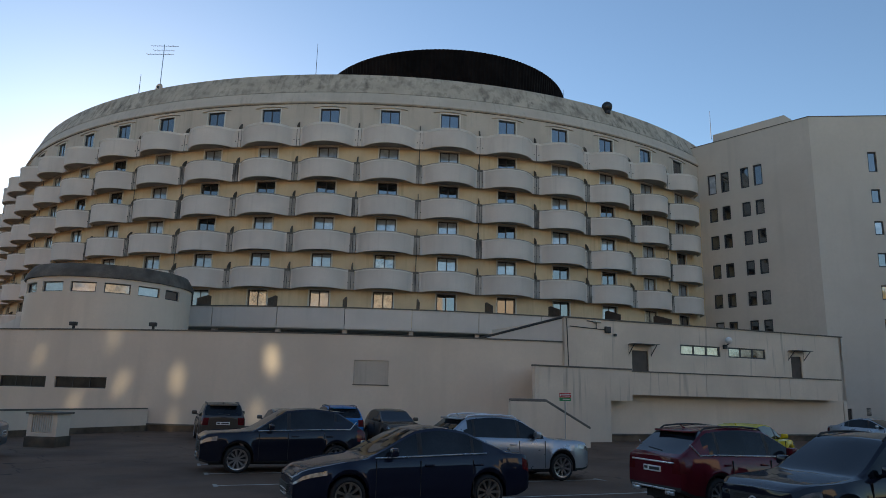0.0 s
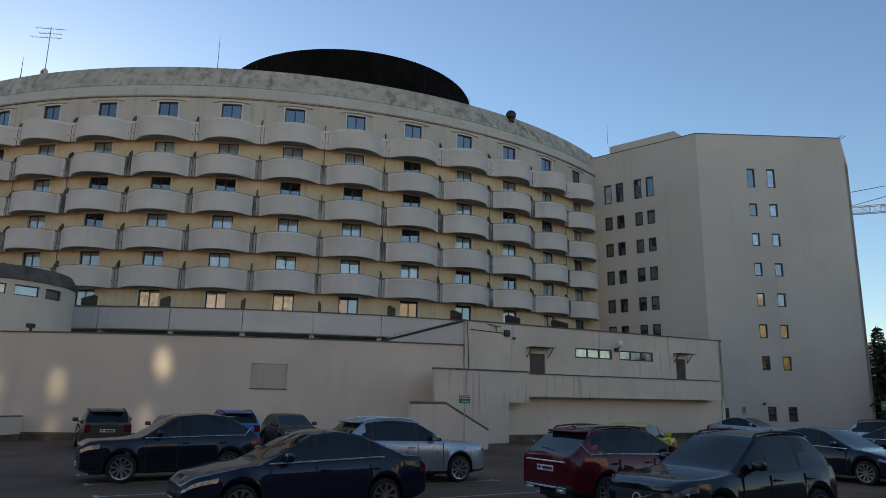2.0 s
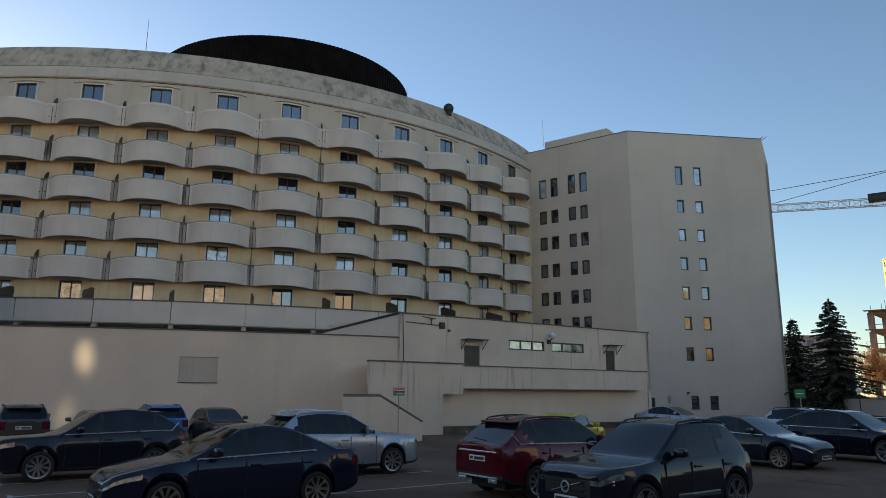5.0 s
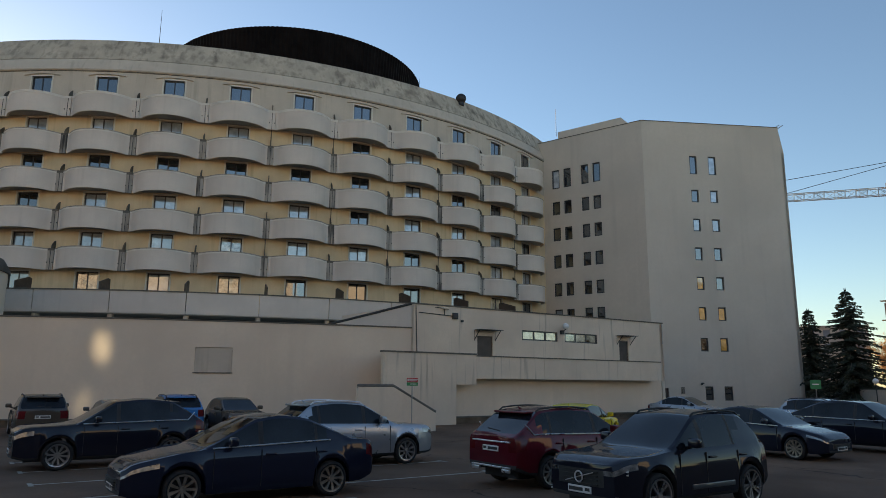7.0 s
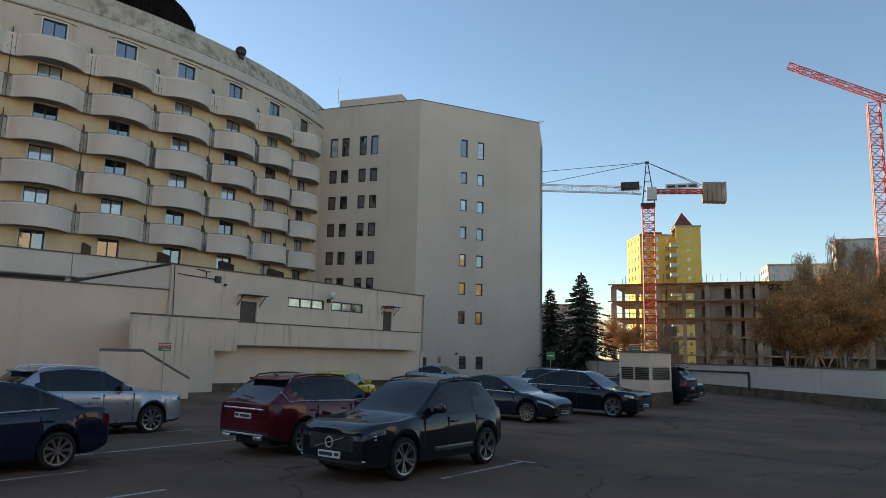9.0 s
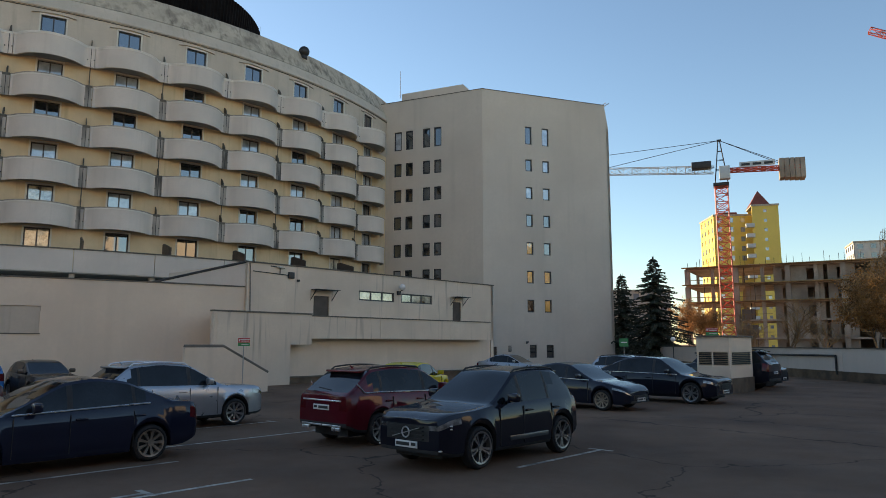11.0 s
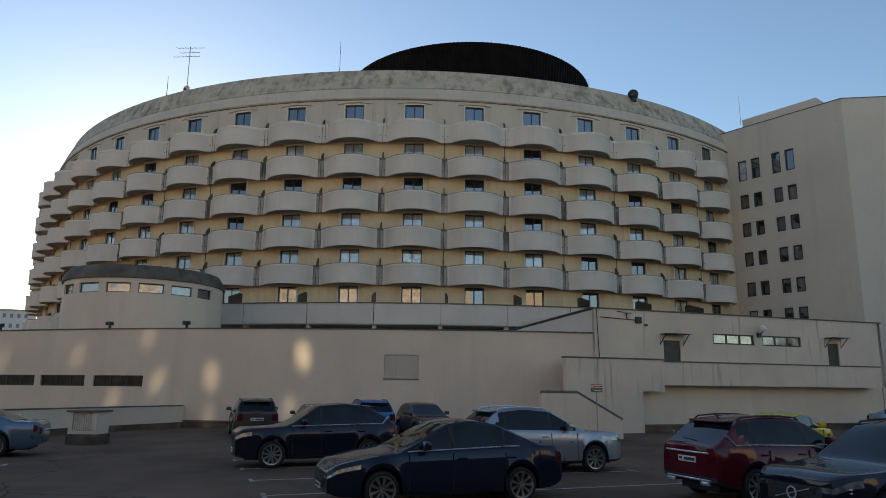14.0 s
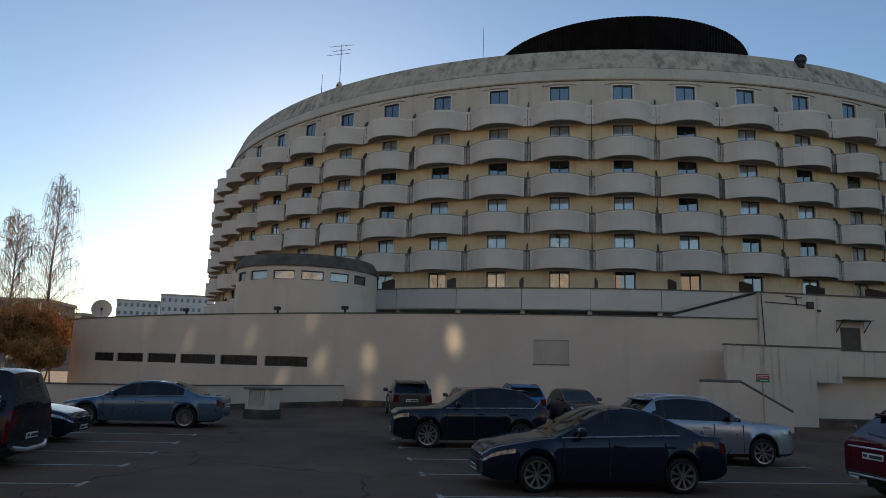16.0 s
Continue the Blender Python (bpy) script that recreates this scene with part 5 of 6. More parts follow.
o = thing("roof_cowl", "black round ventilation cowl on the roof edge", "vent", pose(14.4, 61.6, 28.3))
bm = bmesh.new()
bmesh.ops.create_uvsphere(bm, u_segments=16, v_segments=10, radius=0.5, matrix=Matrix.Translation((0, 0, 0.7)))
rod(bm, (0, 0, 0), (0, 0, 0.5), 0.3, n=12)
part("cowl", bm, STEELDARK, o)
o = thing("roof_pipe", "bent grey pipe on the roof edge", "pipe", pose(-8.3, 59.4, 28.4))
bm = bmesh.new()
for i in range(8):
    a, b = math.pi * i / 8, math.pi * (i + 1) / 8
    rod(bm, (0.75 * math.cos(a), 0, 0.3 + 0.75 * math.sin(a)), (0.75 * math.cos(b), 0, 0.3 + 0.75 * math.sin(b)), 0.07, n=8)
part("tube", bm, COPING, o)

# ---- distance ----
def polar(az, d, z=0.0):
    """Degrees right of +y and metres from the eye."""
    return Vector((d * math.sin(radians(az)), d * math.cos(radians(az)), z))


YELLOW = mat("yellow render", (0.80, 0.56, 0.13), 0.85, var=0.05, scale=0.1)
FARWHITE = mat("pale far render", (0.55, 0.53, 0.49), 0.85, var=0.06, scale=0.1)
# grey base colour holds the haze of distance over dark panes
FARPANE = mat("far panes greyed for haze", (0.24, 0.25, 0.27), 0.4, var=0.2, scale=0.3)
FARPALE = mat("pale grey far render", (0.62, 0.60, 0.58), 0.85, var=0.05, scale=0.1)
FARWARM = mat("sandy far render", (0.56, 0.47, 0.37), 0.85, var=0.06, scale=0.1)
FARBRICK = mat("brown far brick", (0.24, 0.20, 0.17), 0.9, var=0.1, scale=0.2)
RAWCON = mat("raw concrete", (0.47, 0.36, 0.27), 0.9, var=0.2, scale=0.25, grime=((0.14, 0.11, 0.09), 0.6, 0.15))
TIMBER = mat("formwork timber", (0.42, 0.28, 0.12), 0.85, var=0.25, scale=0.6)
ROOFRED = mat("red roof tiles", (0.25, 0.06, 0.04), 0.8, var=0.15, scale=0.5)
CRANERED = mat("red crane paint", (0.62, 0.09, 0.05), 0.5, var=0.1, scale=0.5)
CRANEWHITE = mat("white crane paint", (0.62, 0.62, 0.60), 0.5, var=0.1, scale=0.5)
BARK = mat("grey bark", (0.14, 0.11, 0.085), 0.9, var=0.25, scale=2.0)
BIRCH = mat("birch bark", (0.40, 0.37, 0.33), 0.85, var=0.35, scale=1.5)
NEEDLE = mat("spruce needles", (0.048, 0.054, 0.030), 0.8, var=0.3, scale=1.0)
TWIG = mat("dry brown twigs", (0.50, 0.30, 0.15), 0.9, var=0.3, scale=0.6)
LEAFBROWN = mat("withered brown leaves", (0.58, 0.28, 0.09), 0.85, var=0.35, scale=0.8)


def far_house(name, label, m, w, dpt, h, wallmat, floors, bays, roofmat=MOSSY, win=(1.5, 1.5), glass=GLASS, sides=True, group=""):
    """A far block of flats: walls with real openings, a pane in each, a flat roof. Faces -y in its own frame."""
    o = thing(name, label, "building", m, group)
    fh = h / floors
    faces = [(line(-w / 2, -dpt / 2, 1, 0), w, bays)]
    if sides:
        faces.append((line(-w / 2, dpt / 2, 0, -1), dpt, max(1, round(bays * dpt / w))))
    for f, ln, nb in faces:
        ops = []
        for k in range(floors):
            for b in range(nb):
                c = ln * (b + 0.5) / nb
                ops.append((c - win[0] / 2, c + win[0] / 2, k * fh + 0.9, k * fh + 0.9 + win[1]))
        part("wall", grid_wall(f, 0, ln, 0, h, ops, step=100, depth=0.3), wallmat, o)
        for q in ops:
            a, b = f(q[0], q[2], 0.15), f(q[1], q[3], 0.15)
            key = ("farpane", round((b - a).length, 1), win)
            if key not in FRAMES:
                FRAMES[key] = mesh_of(quick((0, 0, 0, win[0], 0.04, win[1]), (win[0] * 0.46, -0.04, 0, win[0] * 0.54, 0, win[1])), "window", glass)
            x = (f(q[1], q[2], 0.15) - a).normalized()
            shared("window", FRAMES[key], o, Matrix.Translation(a) @ pose(0, 0, 0, 0, 0, math.degrees(math.atan2(x.y, x.x))))
    part("wall", quick((w / 2 - 0.3, -dpt / 2 + 0.3, 0, w / 2, dpt / 2, h), (-w / 2 + 0.3, dpt / 2 - 0.3, 0, w / 2 - 0.3, dpt / 2, h)), wallmat, o)
    part("roof", quick((-w / 2 - 0.2, -dpt / 2 - 0.2, h, w / 2 + 0.2, dpt / 2 + 0.2, h + 0.5)), roofmat, o)
    return o


def facing(az, d, turn=0):
    p = polar(az, d)
    return pose(p.x, p.y, 0, 0, 0, -az + turn)


# yellow tower of flats
p = facing(47.55, 232, 18)
yt = far_house("apartment_tower", "tall bright yellow apartment tower with red roofs", p, 13.6, 14, 40.5, YELLOW, 14, 4, win=(1.3, 1.5), glass=GLASSC)
part("roof", quick((-4.8, -5, 41, 0.8, 5, 42.0)), ROOFRED, yt)
p2 = facing(49.9, 226, 10)
y2 = far_house("apartment_tower", "yellow apartment tower with a red pyramid roof", p2, 7.2, 9, 42.3, YELLOW, 15, 1, win=(0.9, 0.9), glass=GLASSC, sides=False)
bm = bmesh.new()
bmesh.ops.create_cone(bm, cap_ends=True, segments=4, radius1=4.2, radius2=0.05, depth=5, matrix=Matrix.Translation((-1, 0, 45.2)) @ Matrix.Rotation(radians(45), 4, "Z"))
part("roof", bm, ROOFRED, y2)
for k in range(11):
    part("balcony", quick((-5.5, -5.8, 6 + k * 3.0, -3.2, -4.4, 7.1 + k * 3.0)), FARWHITE, y2)
far_house("apartment_block", "pale far apartment block with a flat roof", facing(57.8, 262, 12), 22, 14, 33.8, FARWHITE, 12, 6)
far_house("apartment_block", "pale far apartment block beside another", facing(62.5, 255, 8), 22, 14, 40, FARWHITE, 13, 6)
far_house("apartment_block", "beige low far apartment block behind the spruces", facing(39.4, 165, 0), 20, 12, 13.5, FARWARM, 5, 7, win=(1.2, 1.4), glass=FARPANE)
far_house("apartment_block", "pale far apartment block with stepped roof", facing(-38.3, 258, -10), 13, 12, 21.5, FARPALE, 8, 7, win=(0.9, 1.2), glass=FARPANE)
far_house("apartment_block", "pale far apartment block with stepped roof", facing(-35.0, 250, -10), 15, 12, 23.5, FARPALE, 8, 8, win=(0.9, 1.2), glass=FARPANE)
far_house("apartment_block", "pale far apartment block with stepped roof", facing(-31.8, 262, -10), 14, 12, 20.5, FARPALE, 7, 7, win=(0.9, 1.2), glass=FARPANE)
far_house("apartment_block", "brown far apartment block behind bare trees", facing(-48.5, 140, -25), 26, 12, 11, FARBRICK, 5, 8)
far_house("apartment_block", "brown far apartment block behind bare trees", facing(-43.0, 170, -25), 12, 12, 11, FARBRICK, 5, 4)

# building shell under construction
shell = thing("construction_building", "unfinished concrete frame building with open floors", "building", facing(54.5, 140, 0))
FLH = 3.12
for k in range(6):
    part("floor_slab", quick((-24, -8, k * FLH - 0.15, 26, 8, k * FLH + 0.12)), RAWCON, shell)
    if k == 5:
        break
    for i in range(13):
        x = -23.6 + i * 4.1
        part("column", quick((x - 0.3, -7.8, k * FLH, x + 0.3, -7.3, (k + 1) * FLH - 0.15)), RAWCON, shell)
        if i % 2 == 0:
            part("column", quick((x - 0.25, 2.0, k * FLH, x + 0.25, 2.5, (k + 1) * FLH - 0.15)), RAWCON, shell)
    for x0, x1, op in ((-9.6, -2.0, True), (-1.4, 2.6, False)):
        f = line(x0, -7.1, 1, 0)
        n = 2 if op else 1
        ops = [((x1 - x0) * (j + 0.5) / n - 0.6, (x1 - x0) * (j + 0.5) / n + 0.6, k * FLH + 0.6, k * FLH + 2.4) for j in range(n)]
        part("wall_panel", grid_wall(f, 0, x1 - x0, k * FLH + 0.12, (k + 1) * FLH - 0.15, ops, step=60, depth=0.25), RAWCON, shell)
    part("back_wall", quick((-9, 3, k * FLH + 0.12, 25, 3.3, (k + 1) * FLH - 0.15)), FARBRICK, shell)
    if k > 1:
        part("formwork", quick((-24.6, -9.0, (k + 1) * FLH + 0.12, 10 + k, -8.0, (k + 1) * FLH + 0.25)), TIMBER, shell)
    for x0, x1 in ((-24, -10), (3, 26)):
        part("guard_rail", quick((x0, -8.0, k * FLH + 1.0, x1, -7.94, k * FLH + 1.1)), TIMBER, shell)
site = random.Random(12)
for k in range(5):
    z = k * FLH
    for i in range(12):
        x0 = -23.2 + i * 4.1
        kind = site.random()
        if -11 < x0 < 1.5 or (i < 2 and kind < 0.6):
            continue
        if kind < 0.35:
            part("brick_infill", quick((x0, -7.0, z + 0.12, x0 + site.uniform(1.2, 3.4), -6.75, z + site.uniform(0.9, FLH - 0.15))), FARBRICK, shell)
        elif kind < 0.65:
            part("block_infill", quick((x0 + site.uniform(0, 1.2), -6.6, z + 0.12, x0 + 3.5, -6.35, z + FLH - 0.15)), RAWCON, shell)
        for j in range(site.randint(1, 3)):
            x = x0 + site.uniform(0.2, 3.3)
            part("prop", quick((x, -7.5, z + 0.12, x + 0.09, -7.41, z + FLH - 0.15)), TIMBER if j % 2 else STEELDARK, shell)
    for i in range(0, 13, 2):
        x = -23.6 + i * 4.1
        part("pier", quick((x - 0.55, -8.3, z + 0.12, x + 0.25, -7.85, z + FLH - 0.15)), RAWCON, shell)
for i in range(46):
    x = -23.5 + i * 1.08 + random.uniform(-0.3, 0.3)
    part("starter_bar", quick((x, -7.6, 5 * FLH, x + 0.06, -7.54, 5 * FLH + random.uniform(0.5, 2.2))), STEELDARK, shell)

# tower crane
crane = thing("tower_crane", "red and white lattice tower crane", "crane", facing(47.1, 126, 0))
MW = 1.0
MT = 30.2


def lattice(bm, a, b, w, h, n, r=0.07):
    """Four chords from a to b with zigzag braces; w across, h up."""
    a, b = Vector(a), Vector(b)
    ax = (b - a).normalized()
    sx = Vector((0, 1, 0)) if abs(ax.y) < 0.9 else Vector((1, 0, 0))
    up = ax.cross(sx).normalized()
    cs = [sx * (i * w) + up * (j * h) for i, j in ((-1, -1), (1, -1), (1, 1), (-1, 1))]
    for c in cs:
        rod(bm, a + c, b + c, r, n=4)
    for k in range(n):
        p, q = a + (b - a) * k / n, a + (b - a) * (k + 1) / n
        for i in range(4):
            c, d = cs[i], cs[(i + 1) % 4]
            rod(bm, p + c, q + d, r * 0.6, n=4)
            rod(bm, q + c, q + d, r * 0.6, n=4)
            if k % 2 == 0:
                rod(bm, p + d, q + c, r * 0.5, n=4)


bm = bmesh.new()
lattice(bm, (0, 0, 0), (0, 0, 22), MW, MW, 16, 0.11)
part("mast", bm, CRANERED, crane, "red lattice mast")
bm = bmesh.new()
lattice(bm, (0, 0, 22), (0, 0, MT - 1.5), MW, MW, 5, 0.11)
part("mast", bm, CRANERED, crane, "red upper mast")
part("slewing_unit", quick((-1.25, -1.25, MT - 1.5, 1.25, 1.25, MT - 0.9), bevel=0.1), STEELDARK, crane)
part("cab", quick((-0.2, -2.6, MT - 0.6, 1.5, -1.2, MT + 1.6), bevel=0.1), CRANEWHITE, crane)
bm = bmesh.new()
for p, q in (((-0.9, -0.6), (-0.15, -0.1)), ((-0.9, 0.6), (-0.15, 0.1)), ((1.1, -0.6), (0.1, -0.1)), ((1.1, 0.6), (0.1, 0.1))):
    rod(bm, (*p, MT - 0.5), (*q, MT + 6.7), 0.09, n=6)
for z, k in ((MT + 1.5, 0.72), (MT + 3.2, 0.5), (MT + 4.8, 0.28)):
    rod(bm, (-0.95 * k - 0.1, -0.6 * k, z), (1.1 * k, -0.6 * k, z), 0.05, n=4)
    rod(bm, (-0.95 * k - 0.1, 0.6 * k, z), (1.1 * k, 0.6 * k, z), 0.05, n=4)
box(bm, -0.35, -0.2, MT + 6.5, 0.35, 0.2, MT + 6.85)
part("apex", bm, STEELDARK, crane, "dark pointed frame")
bm = bmesh.new()
lattice(bm, (-1, 0, MT + 1.6), (-48, 12, MT + 8.0), 0.5, 0.6, 30, 0.06)
part("jib", bm, CRANEWHITE, crane, "long white lattice jib")
bm = bmesh.new()
lattice(bm, (1, 0, MT + 1.3), (12.4, -1.7, MT + 0.45), 0.6, 0.25, 9, 0.1)
part("counter_jib", bm, CRANERED, crane)
part("winch", quick((-4.6, -0.9, MT + 1.9, -1.4, 0.9, MT + 3.1), bevel=0.1), STEELDARK, crane)
part("banner", quick((3.0, -1.25, MT + 1.35, 8.4, -1.2, MT + 2.25)), CRANEWHITE, crane, "pale banner with dark bars")
for k in range(3):
    part("bar", quick((3.3 + 1.75 * k, -1.29, MT + 1.6, 4.6 + 1.75 * k, -1.255, MT + 2.0)), INK, crane)
for k in range(5):
    x = 9.0 + k * 0.76
    part("counterweight", quick((x, -2.0 - 0.1 * k, MT - 1.1 - 0.06 * k, x + 0.72, 0.4, MT + 2.2 - 0.06 * k), bevel=0.06), RAWCON, crane)
for a, b in (((0, 0, MT + 6.7), (-20, 5, MT + 4.9)), ((0, 0, MT + 6.7), (-44, 11, MT + 8.2)), ((0, 0, MT + 6.7), (9.6, -1.0, MT + 1.6)), ((0, 0, MT + 6.7), (9.6, 0.2, MT + 1.6))):
    bm = bmesh.new()
    rod(bm, a, b, 0.05, n=4)
    part("tie_rod", bm, STEELDARK, crane)
# the tip of a second crane's jib
tip = polar(63.1, 150)
crane2 = thing("tower_crane", "second lattice crane, its orange jib against the sky", "crane", pose(tip.x, tip.y, 0, 0, 0, -57))
bm = bmesh.new()
lattice(bm, (0, 0, 0), (0, 0, 51), MW, MW, 24, 0.12)
part("mast", bm, CRANERED, crane2)
bm = bmesh.new()
lattice(bm, (14, 0, 44.5), (-14.0, 0, 61.0), 0.6, 0.5, 18, 0.09)
part("jib", bm, CRANERED, crane2, "orange lattice jib")


# ---- trees ----
class Soup:
    """Many small faces for one mesh."""

    def __init__(self):
        self.v, self.f = [], []

    def limb(self, a, b, r0, r1, n=5):
        a, b = Vector(a), Vector(b)
        q = (b - a).to_track_quat("Z", "Y")
        k = len(self.v)
        for c, r in ((a, r0), (b, r1)):
            for i in range(n):
                t = 2 * math.pi * i / n
                self.v.append(c + q @ Vector((r * math.cos(t), r * math.sin(t), 0)))
        for i in range(n):
            j = (i + 1) % n
            self.f.append((k + i, k + j, k + n + j, k + n + i))

    def blade(self, a, b, w):
        a, b = Vector(a), Vector(b)
        s = (b - a).cross(Vector((random.uniform(-1, 1), random.uniform(-1, 1), random.uniform(-1, 1)))).normalized() * w
        k = len(self.v)
        self.v += [a, (a + b) / 2 + s, b, (a + b) / 2 - s]
        self.f.append((k, k + 1, k + 2, k + 3))

    def part(self, name, material, parent):
        me = bpy.data.meshes.new(name)
        me.from_pydata([tuple(p) for p in self.v], [], self.f)
        me.materials.append(material)
        ob = new(name, me)
        ob.parent = parent
        return ob


def spruce(x, y, h, r, label):
    o = thing("spruce", label, "tree", pose(x, y, 0), "spruces by the block")
    t, c = Soup(), Soup()
    t.limb((0, 0, 0), (0, 0, h * 0.97), 0.2, 0.02, 8)
    z = 0.5
    while z < h - 0.15:
        k = 1 - z / h
        rad = r * k * random.uniform(0.72, 1.2) + 0.12
        n = int(4 + 6 * k)
        off = random.uniform(0, 6.3)
        for i in range(n):
            a = off + 2 * math.pi * i / n + random.uniform(-0.2, 0.2)
            rr = rad * random.uniform(0.6, 1.15)
            d = Vector((math.cos(a), math.sin(a), 0))
            zj = z + random.uniform(-0.3, 0.3) * min(1, 2 * k)
            tipz = zj - (0.05 + 0.3 * k) * rr + random.uniform(-0.1, 0.1)
            t.limb((0, 0, zj), d * rr + Vector((0, 0, tipz)), 0.03, 0.008, 3)
            m = max(3, int(rr / 0.17))
            for j in range(1, m + 1):
                f = j / m
                p = d * (rr * f) + Vector((0, 0, zj + (tipz - zj) * f))
                sd = Vector((-d.y, d.x, 0))
                ln = 0.2 + 0.42 * (1 - f)
                for s in (-1, 1):
                    q = p + sd * (s * ln * random.uniform(0.6, 1.1)) + d * 0.18 + Vector((0, 0, -random.uniform(0.08, 0.3)))
                    c.blade(p, q, 0.085)
                c.blade(p, p + d * 0.3 + Vector((0, 0, -0.12)), 0.07)
        z += 0.17 + 0.09 * k
    for i in range(5):
        c.blade((0, 0, h - 0.5), (random.uniform(-0.12, 0.12), random.uniform(-0.12, 0.12), h + 0.1), 0.05)
    t.part("trunk", BARK, o)
    c.part("crown", NEEDLE, o)


def bare_tree(x, y, h, spread, label, bark=BARK, twig=TWIG, droop=0.0, leaves=0, name="bare_tree", trunks=1, lean=0.0, seed=1, group="bare trees"):
    rnd = random.Random(seed)
    o = thing(name, label, "tree", pose(x, y, 0), group)
    t, c, lf = Soup(), Soup(), Soup()

    def grow(p, d, ln, r, depth):
        steps = 3
        for i in range(steps):
            q = p + d * (ln / steps)
            t_ = t if depth < 2 else c
            t_.limb(p, q, r * (1 - 0.25 * i / steps), r * (1 - 0.25 * (i + 1) / steps), 5 if depth < 2 else 3)
            p = q
            d = (d + Vector((rnd.uniform(-0.16, 0.16), rnd.uniform(-0.16, 0.16), rnd.uniform(-0.06, 0.1) - droop * (depth >= 2) * 0.5))).normalized()
            if depth < 4:
                for _ in range(2 if depth else 3):
                    a = rnd.uniform(0, 6.28)
                    side = Vector((math.cos(a), math.sin(a), 0))
                    nd = (d * 0.75 + side * rnd.uniform(0.5, 0.9) * spread + Vector((0, 0, 0.15 - droop * (depth >= 1)))).normalized()
                    if i or depth:
                        grow(p, nd, ln * rnd.uniform(0.42, 0.62), r * 0.5, depth + 1)
            elif leaves:
                for _ in range(leaves):
                    v = Vector((rnd.uniform(-1, 1), rnd.uniform(-1, 1), rnd.uniform(-1, 1))) * 0.3
                    lf.blade(p + v, p + v + Vector((rnd.uniform(-0.14, 0.14), rnd.uniform(-0.14, 0.14), -0.14)), 0.05)

    for k in range(trunks):
        d = Vector((rnd.uniform(-1, 1) * lean, rnd.uniform(-1, 1) * lean, 1)).normalized()
        grow(Vector((rnd.uniform(-0.4, 0.4) * (trunks > 1), rnd.uniform(-0.4, 0.4) * (trunks > 1), 0)), d, h * 0.62 * rnd.uniform(0.85, 1.1), 0.012 * h, 0)
    t.part("trunk", bark, o)
    c.part("crown", twig, o)
    if leaves:
        lf.part("leaves", LEAFBROWN, o)["kind"] = "stuff"


def birch(x, y, h, width, label, seed):
    """A slender birch: one pale stem, rising limbs and curtains of fine hanging twigs."""
    rnd = random.Random(seed)
    o = thing("birch", label, "tree", pose(x, y, 0), "birches")
    t, c = Soup(), Soup()
    p, r = Vector((0, 0, 0)), 0.011 * h
    stem = [p]
    for i in range(9):
        q = Vector((rnd.uniform(-0.1, 0.1) + p.x, rnd.uniform(-0.1, 0.1) + p.y, h * (i + 1) / 9))
        t.limb(p, q, r * (1 - i / 9.5), r * (1 - (i + 1) / 9.5), 7)
        stem.append(q)
        p = q
    for b in range(78):
        f = 0.2 + 0.78 * (b / 78) ** 0.9
        a = b * 2.4 + rnd.uniform(-0.4, 0.4)
        p = stem[int(f * 9)].lerp(stem[min(9, int(f * 9) + 1)], f * 9 % 1)
        ln = width * (1.15 - f) ** 0.6 * rnd.uniform(0.7, 1.15)
        d = Vector((math.cos(a), math.sin(a), 0))
        rise = ln * rnd.uniform(0.7, 1.3)
        mid = p + d * ln * 0.55 + Vector((0, 0, rise * 0.75))
        tip = p + d * ln + Vector((0, 0, rise * 0.9))
        c.limb(p, mid, 0.03, 0.018, 4)
        c.limb(mid, tip, 0.018, 0.008, 3)
        for k in range(13):
            g = rnd.uniform(0.25, 1.0)
            s0 = p.lerp(mid, g / 0.55) if g < 0.55 else mid.lerp(tip, (g - 0.55) / 0.45)
            e = d * rnd.uniform(-0.1, 0.35) + Vector((rnd.uniform(-0.3, 0.3), rnd.uniform(-0.3, 0.3), rnd.uniform(-0.2, 0.5)))
            s1 = s0 + e
            s2 = s1 + Vector((e.x * 0.4, e.y * 0.4, -rnd.uniform(0.5, 1.7)))
            c.limb(s0, s1, 0.016, 0.012, 3)
            c.limb(s1, s2, 0.012, 0.008, 3)
    t.part("trunk", BIRCH, o)
    c.part("crown", TWIG, o)


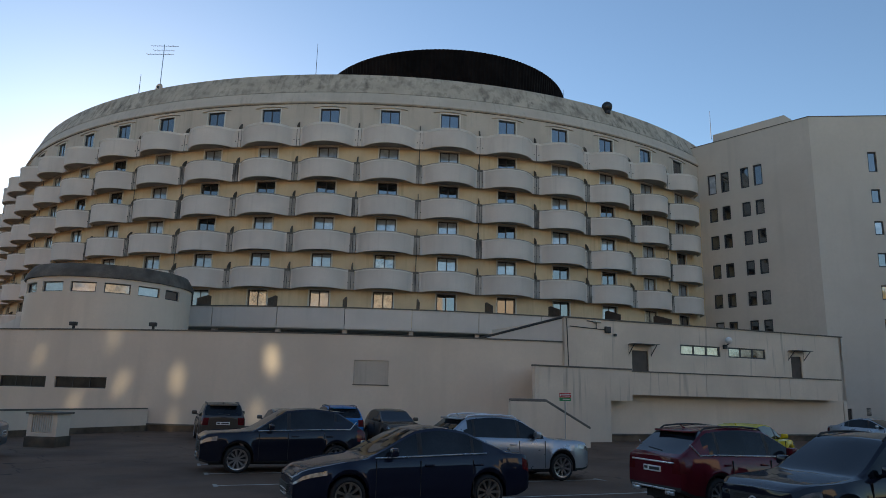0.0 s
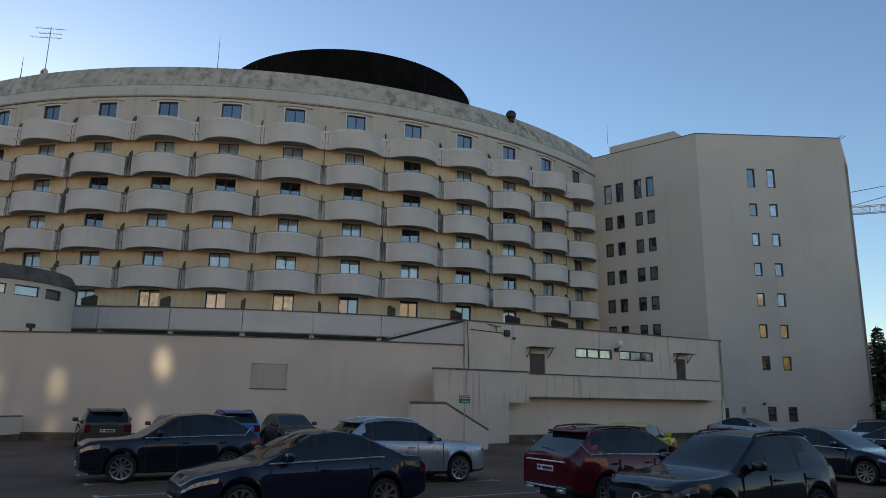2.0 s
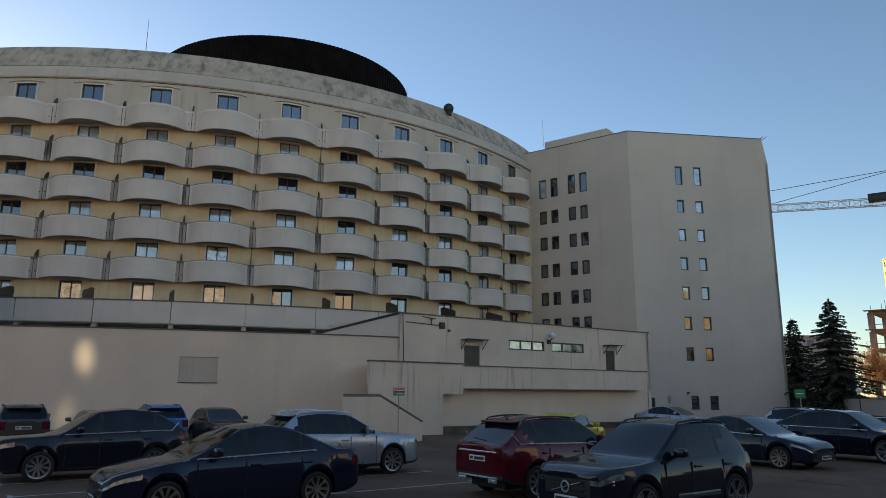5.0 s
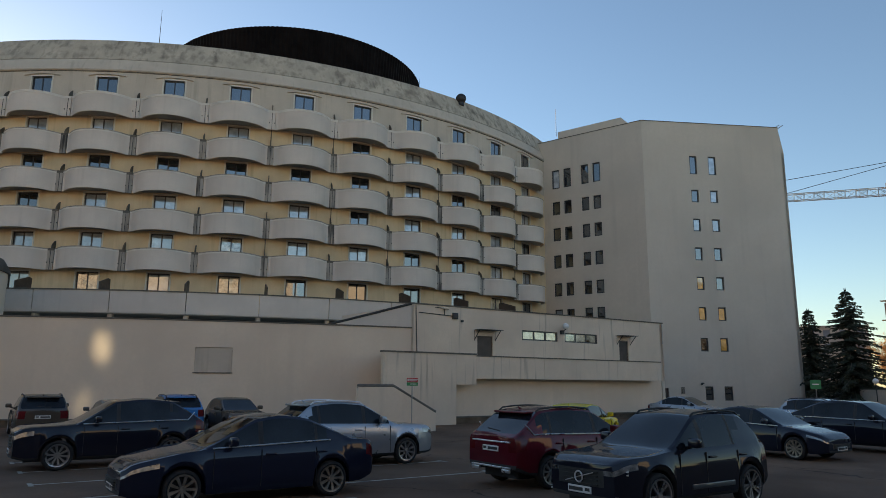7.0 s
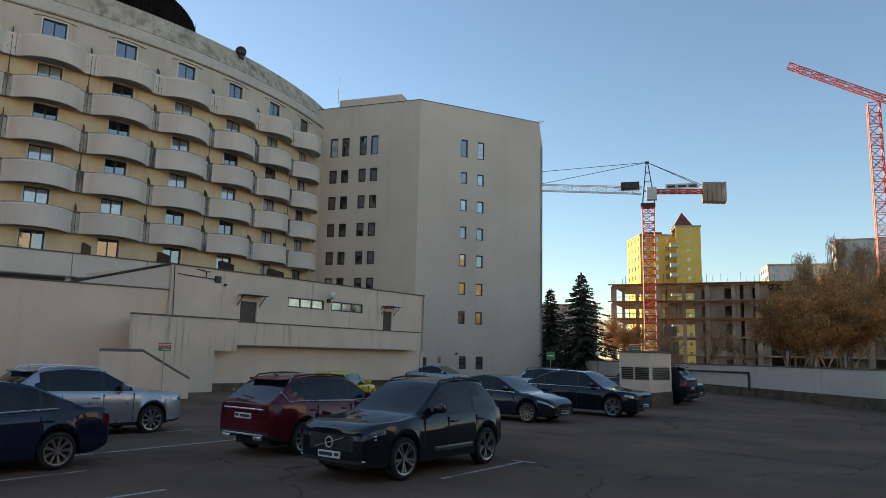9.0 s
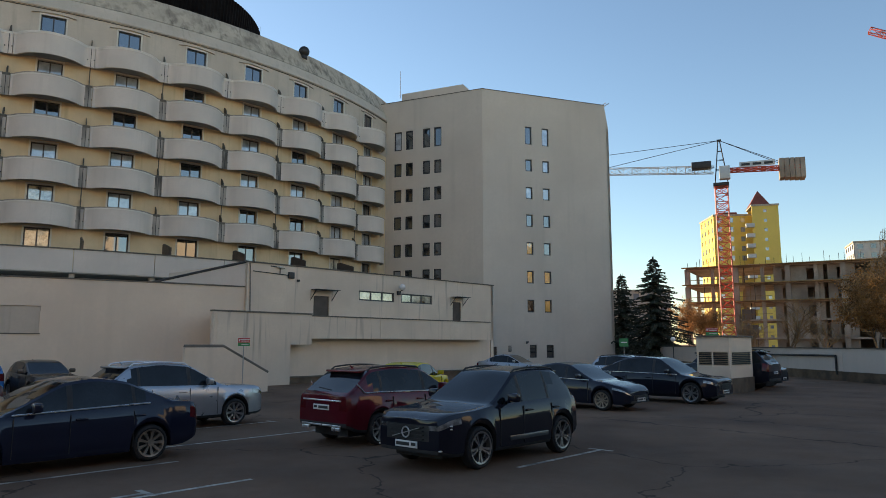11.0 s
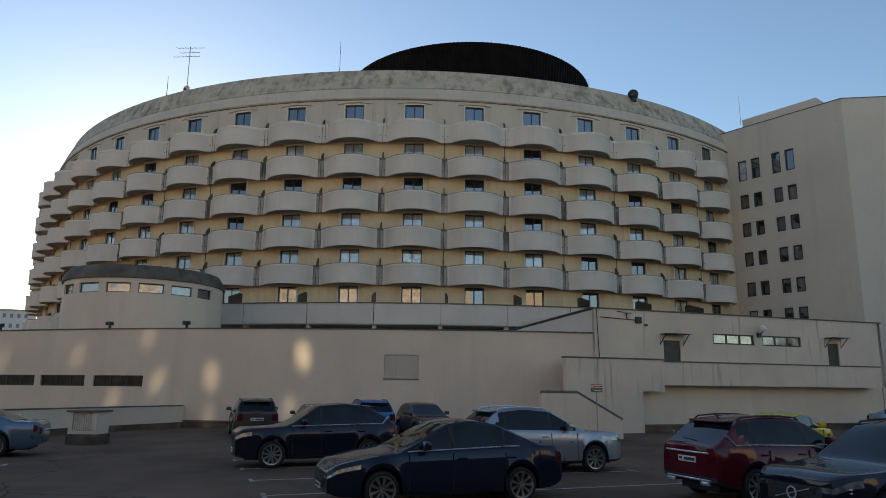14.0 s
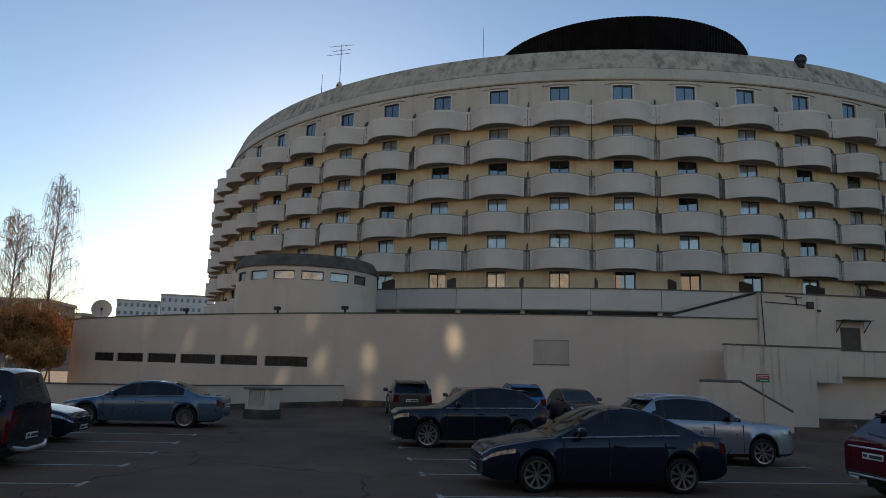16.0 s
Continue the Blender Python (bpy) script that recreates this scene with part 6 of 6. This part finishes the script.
random.seed(5)
q = polar(41.75, 76)
spruce(q.x, q.y, 11.2, 5.6, "tall dark green spruce beside the block")
q = polar(39.3, 84)
spruce(q.x, q.y, 10.2, 4.5, "dark green spruce half hidden by the block")
q = polar(-44.3, 76)
birch(q.x, q.y, 19.0, 3.0, "tall leafless birch with drooping twigs", 3)
q = polar(-46.6, 72)
birch(q.x, q.y, 14.5, 2.6, "leafless birch with drooping twigs", 8)
for az, d, h, sd in ((-50, 64, 6.0, 11), (-47.6, 60, 5.2, 12), (-45.6, 62, 5.6, 13), (-43.9, 66, 5.0, 14), (-49, 58, 4.2, 15), (-44.8, 58, 3.6, 16), (-52.5, 60, 6.2, 17)):
    q = polar(az, d)
    bare_tree(q.x, q.y, h, 0.95, "brown bushy tree with withered leaves", BARK, TWIG, 0.1, 2, "shrub_tree", 3, 0.4, sd)
for az, d, h, sd in ((48.6, 64, 5.2, 21), (50.6, 62, 5.6, 22), (53.0, 66, 4.6, 23)):
    q = polar(az, d)
    bare_tree(q.x, q.y, h, 1.0, "leafless tan bush with spreading branches", TWIG, TWIG, 0.0, 0, "bare_bush", 2, 0.6, sd)
for az, d, h, sd in ((56.5, 80, 9.0, 31), (58.5, 78, 10.0, 32), (60.5, 82, 10.5, 33), (63.0, 78, 10.0, 34), (66.0, 80, 10, 35), (44.3, 100, 6.5, 36), (45.4, 104, 6.0, 37)):
    q = polar(az, d)
    bare_tree(q.x, q.y, h, 0.7, "brown half-bare tree by the building site", BARK, TWIG, 0.12, 1, "bare_tree", 2, 0.2, sd)
for az, d, h, sd in ((57.0, 62, 6.2, 53), (58.4, 60, 7.0, 54), (60.0, 62, 7.2, 55)):
    q = polar(az, d)
    bare_tree(q.x, q.y, h, 0.95, "tan bushy tree with dry twigs and few leaves", TWIG, TWIG, 0.08, 1, "shrub_tree", 3, 0.4, sd)
for az, d, h, sd in ((58.0, 70, 11.5, 41), (60.0, 68, 12.5, 42), (61.8, 70, 12.0, 43)):
    q = polar(az, d)
    birch(q.x, q.y, h, 1.6, "slender leafless birch with white bark", sd)

# plain unseen blocks closing the place behind the viewer, added to bounce warm sunlight
far_house("apartment_block", "unseen long cream apartment block across the street, added for warm bounce", pose(-25, -58, 0, 0, 0, 180), 130, 14, 28, FARWARM, 9, 32, sides=False)
far_house("apartment_block", "unseen cream apartment block across the street, added for warm bounce", pose(75, -40, 0, 0, 0, 130), 70, 14, 24, FARWARM, 6, 16, sides=False)
# unseen wall added so that car sides and low panes reflect something dark
near = thing("unseen_wall_behind", "plain unseen dark brick wall behind the viewer, added to darken reflections", "building", kind="structure")
part("wall", grid_wall(line(60, -14, -1, 0.08), 0, 120, 0, 9.0, step=60, depth=0.4), FARBRICK, near)
part("coping", grid_wall(line(60, -13.9, -1, 0.08), 0, 120, 9.0, 9.15, step=60, depth=0.6), COPING, near)
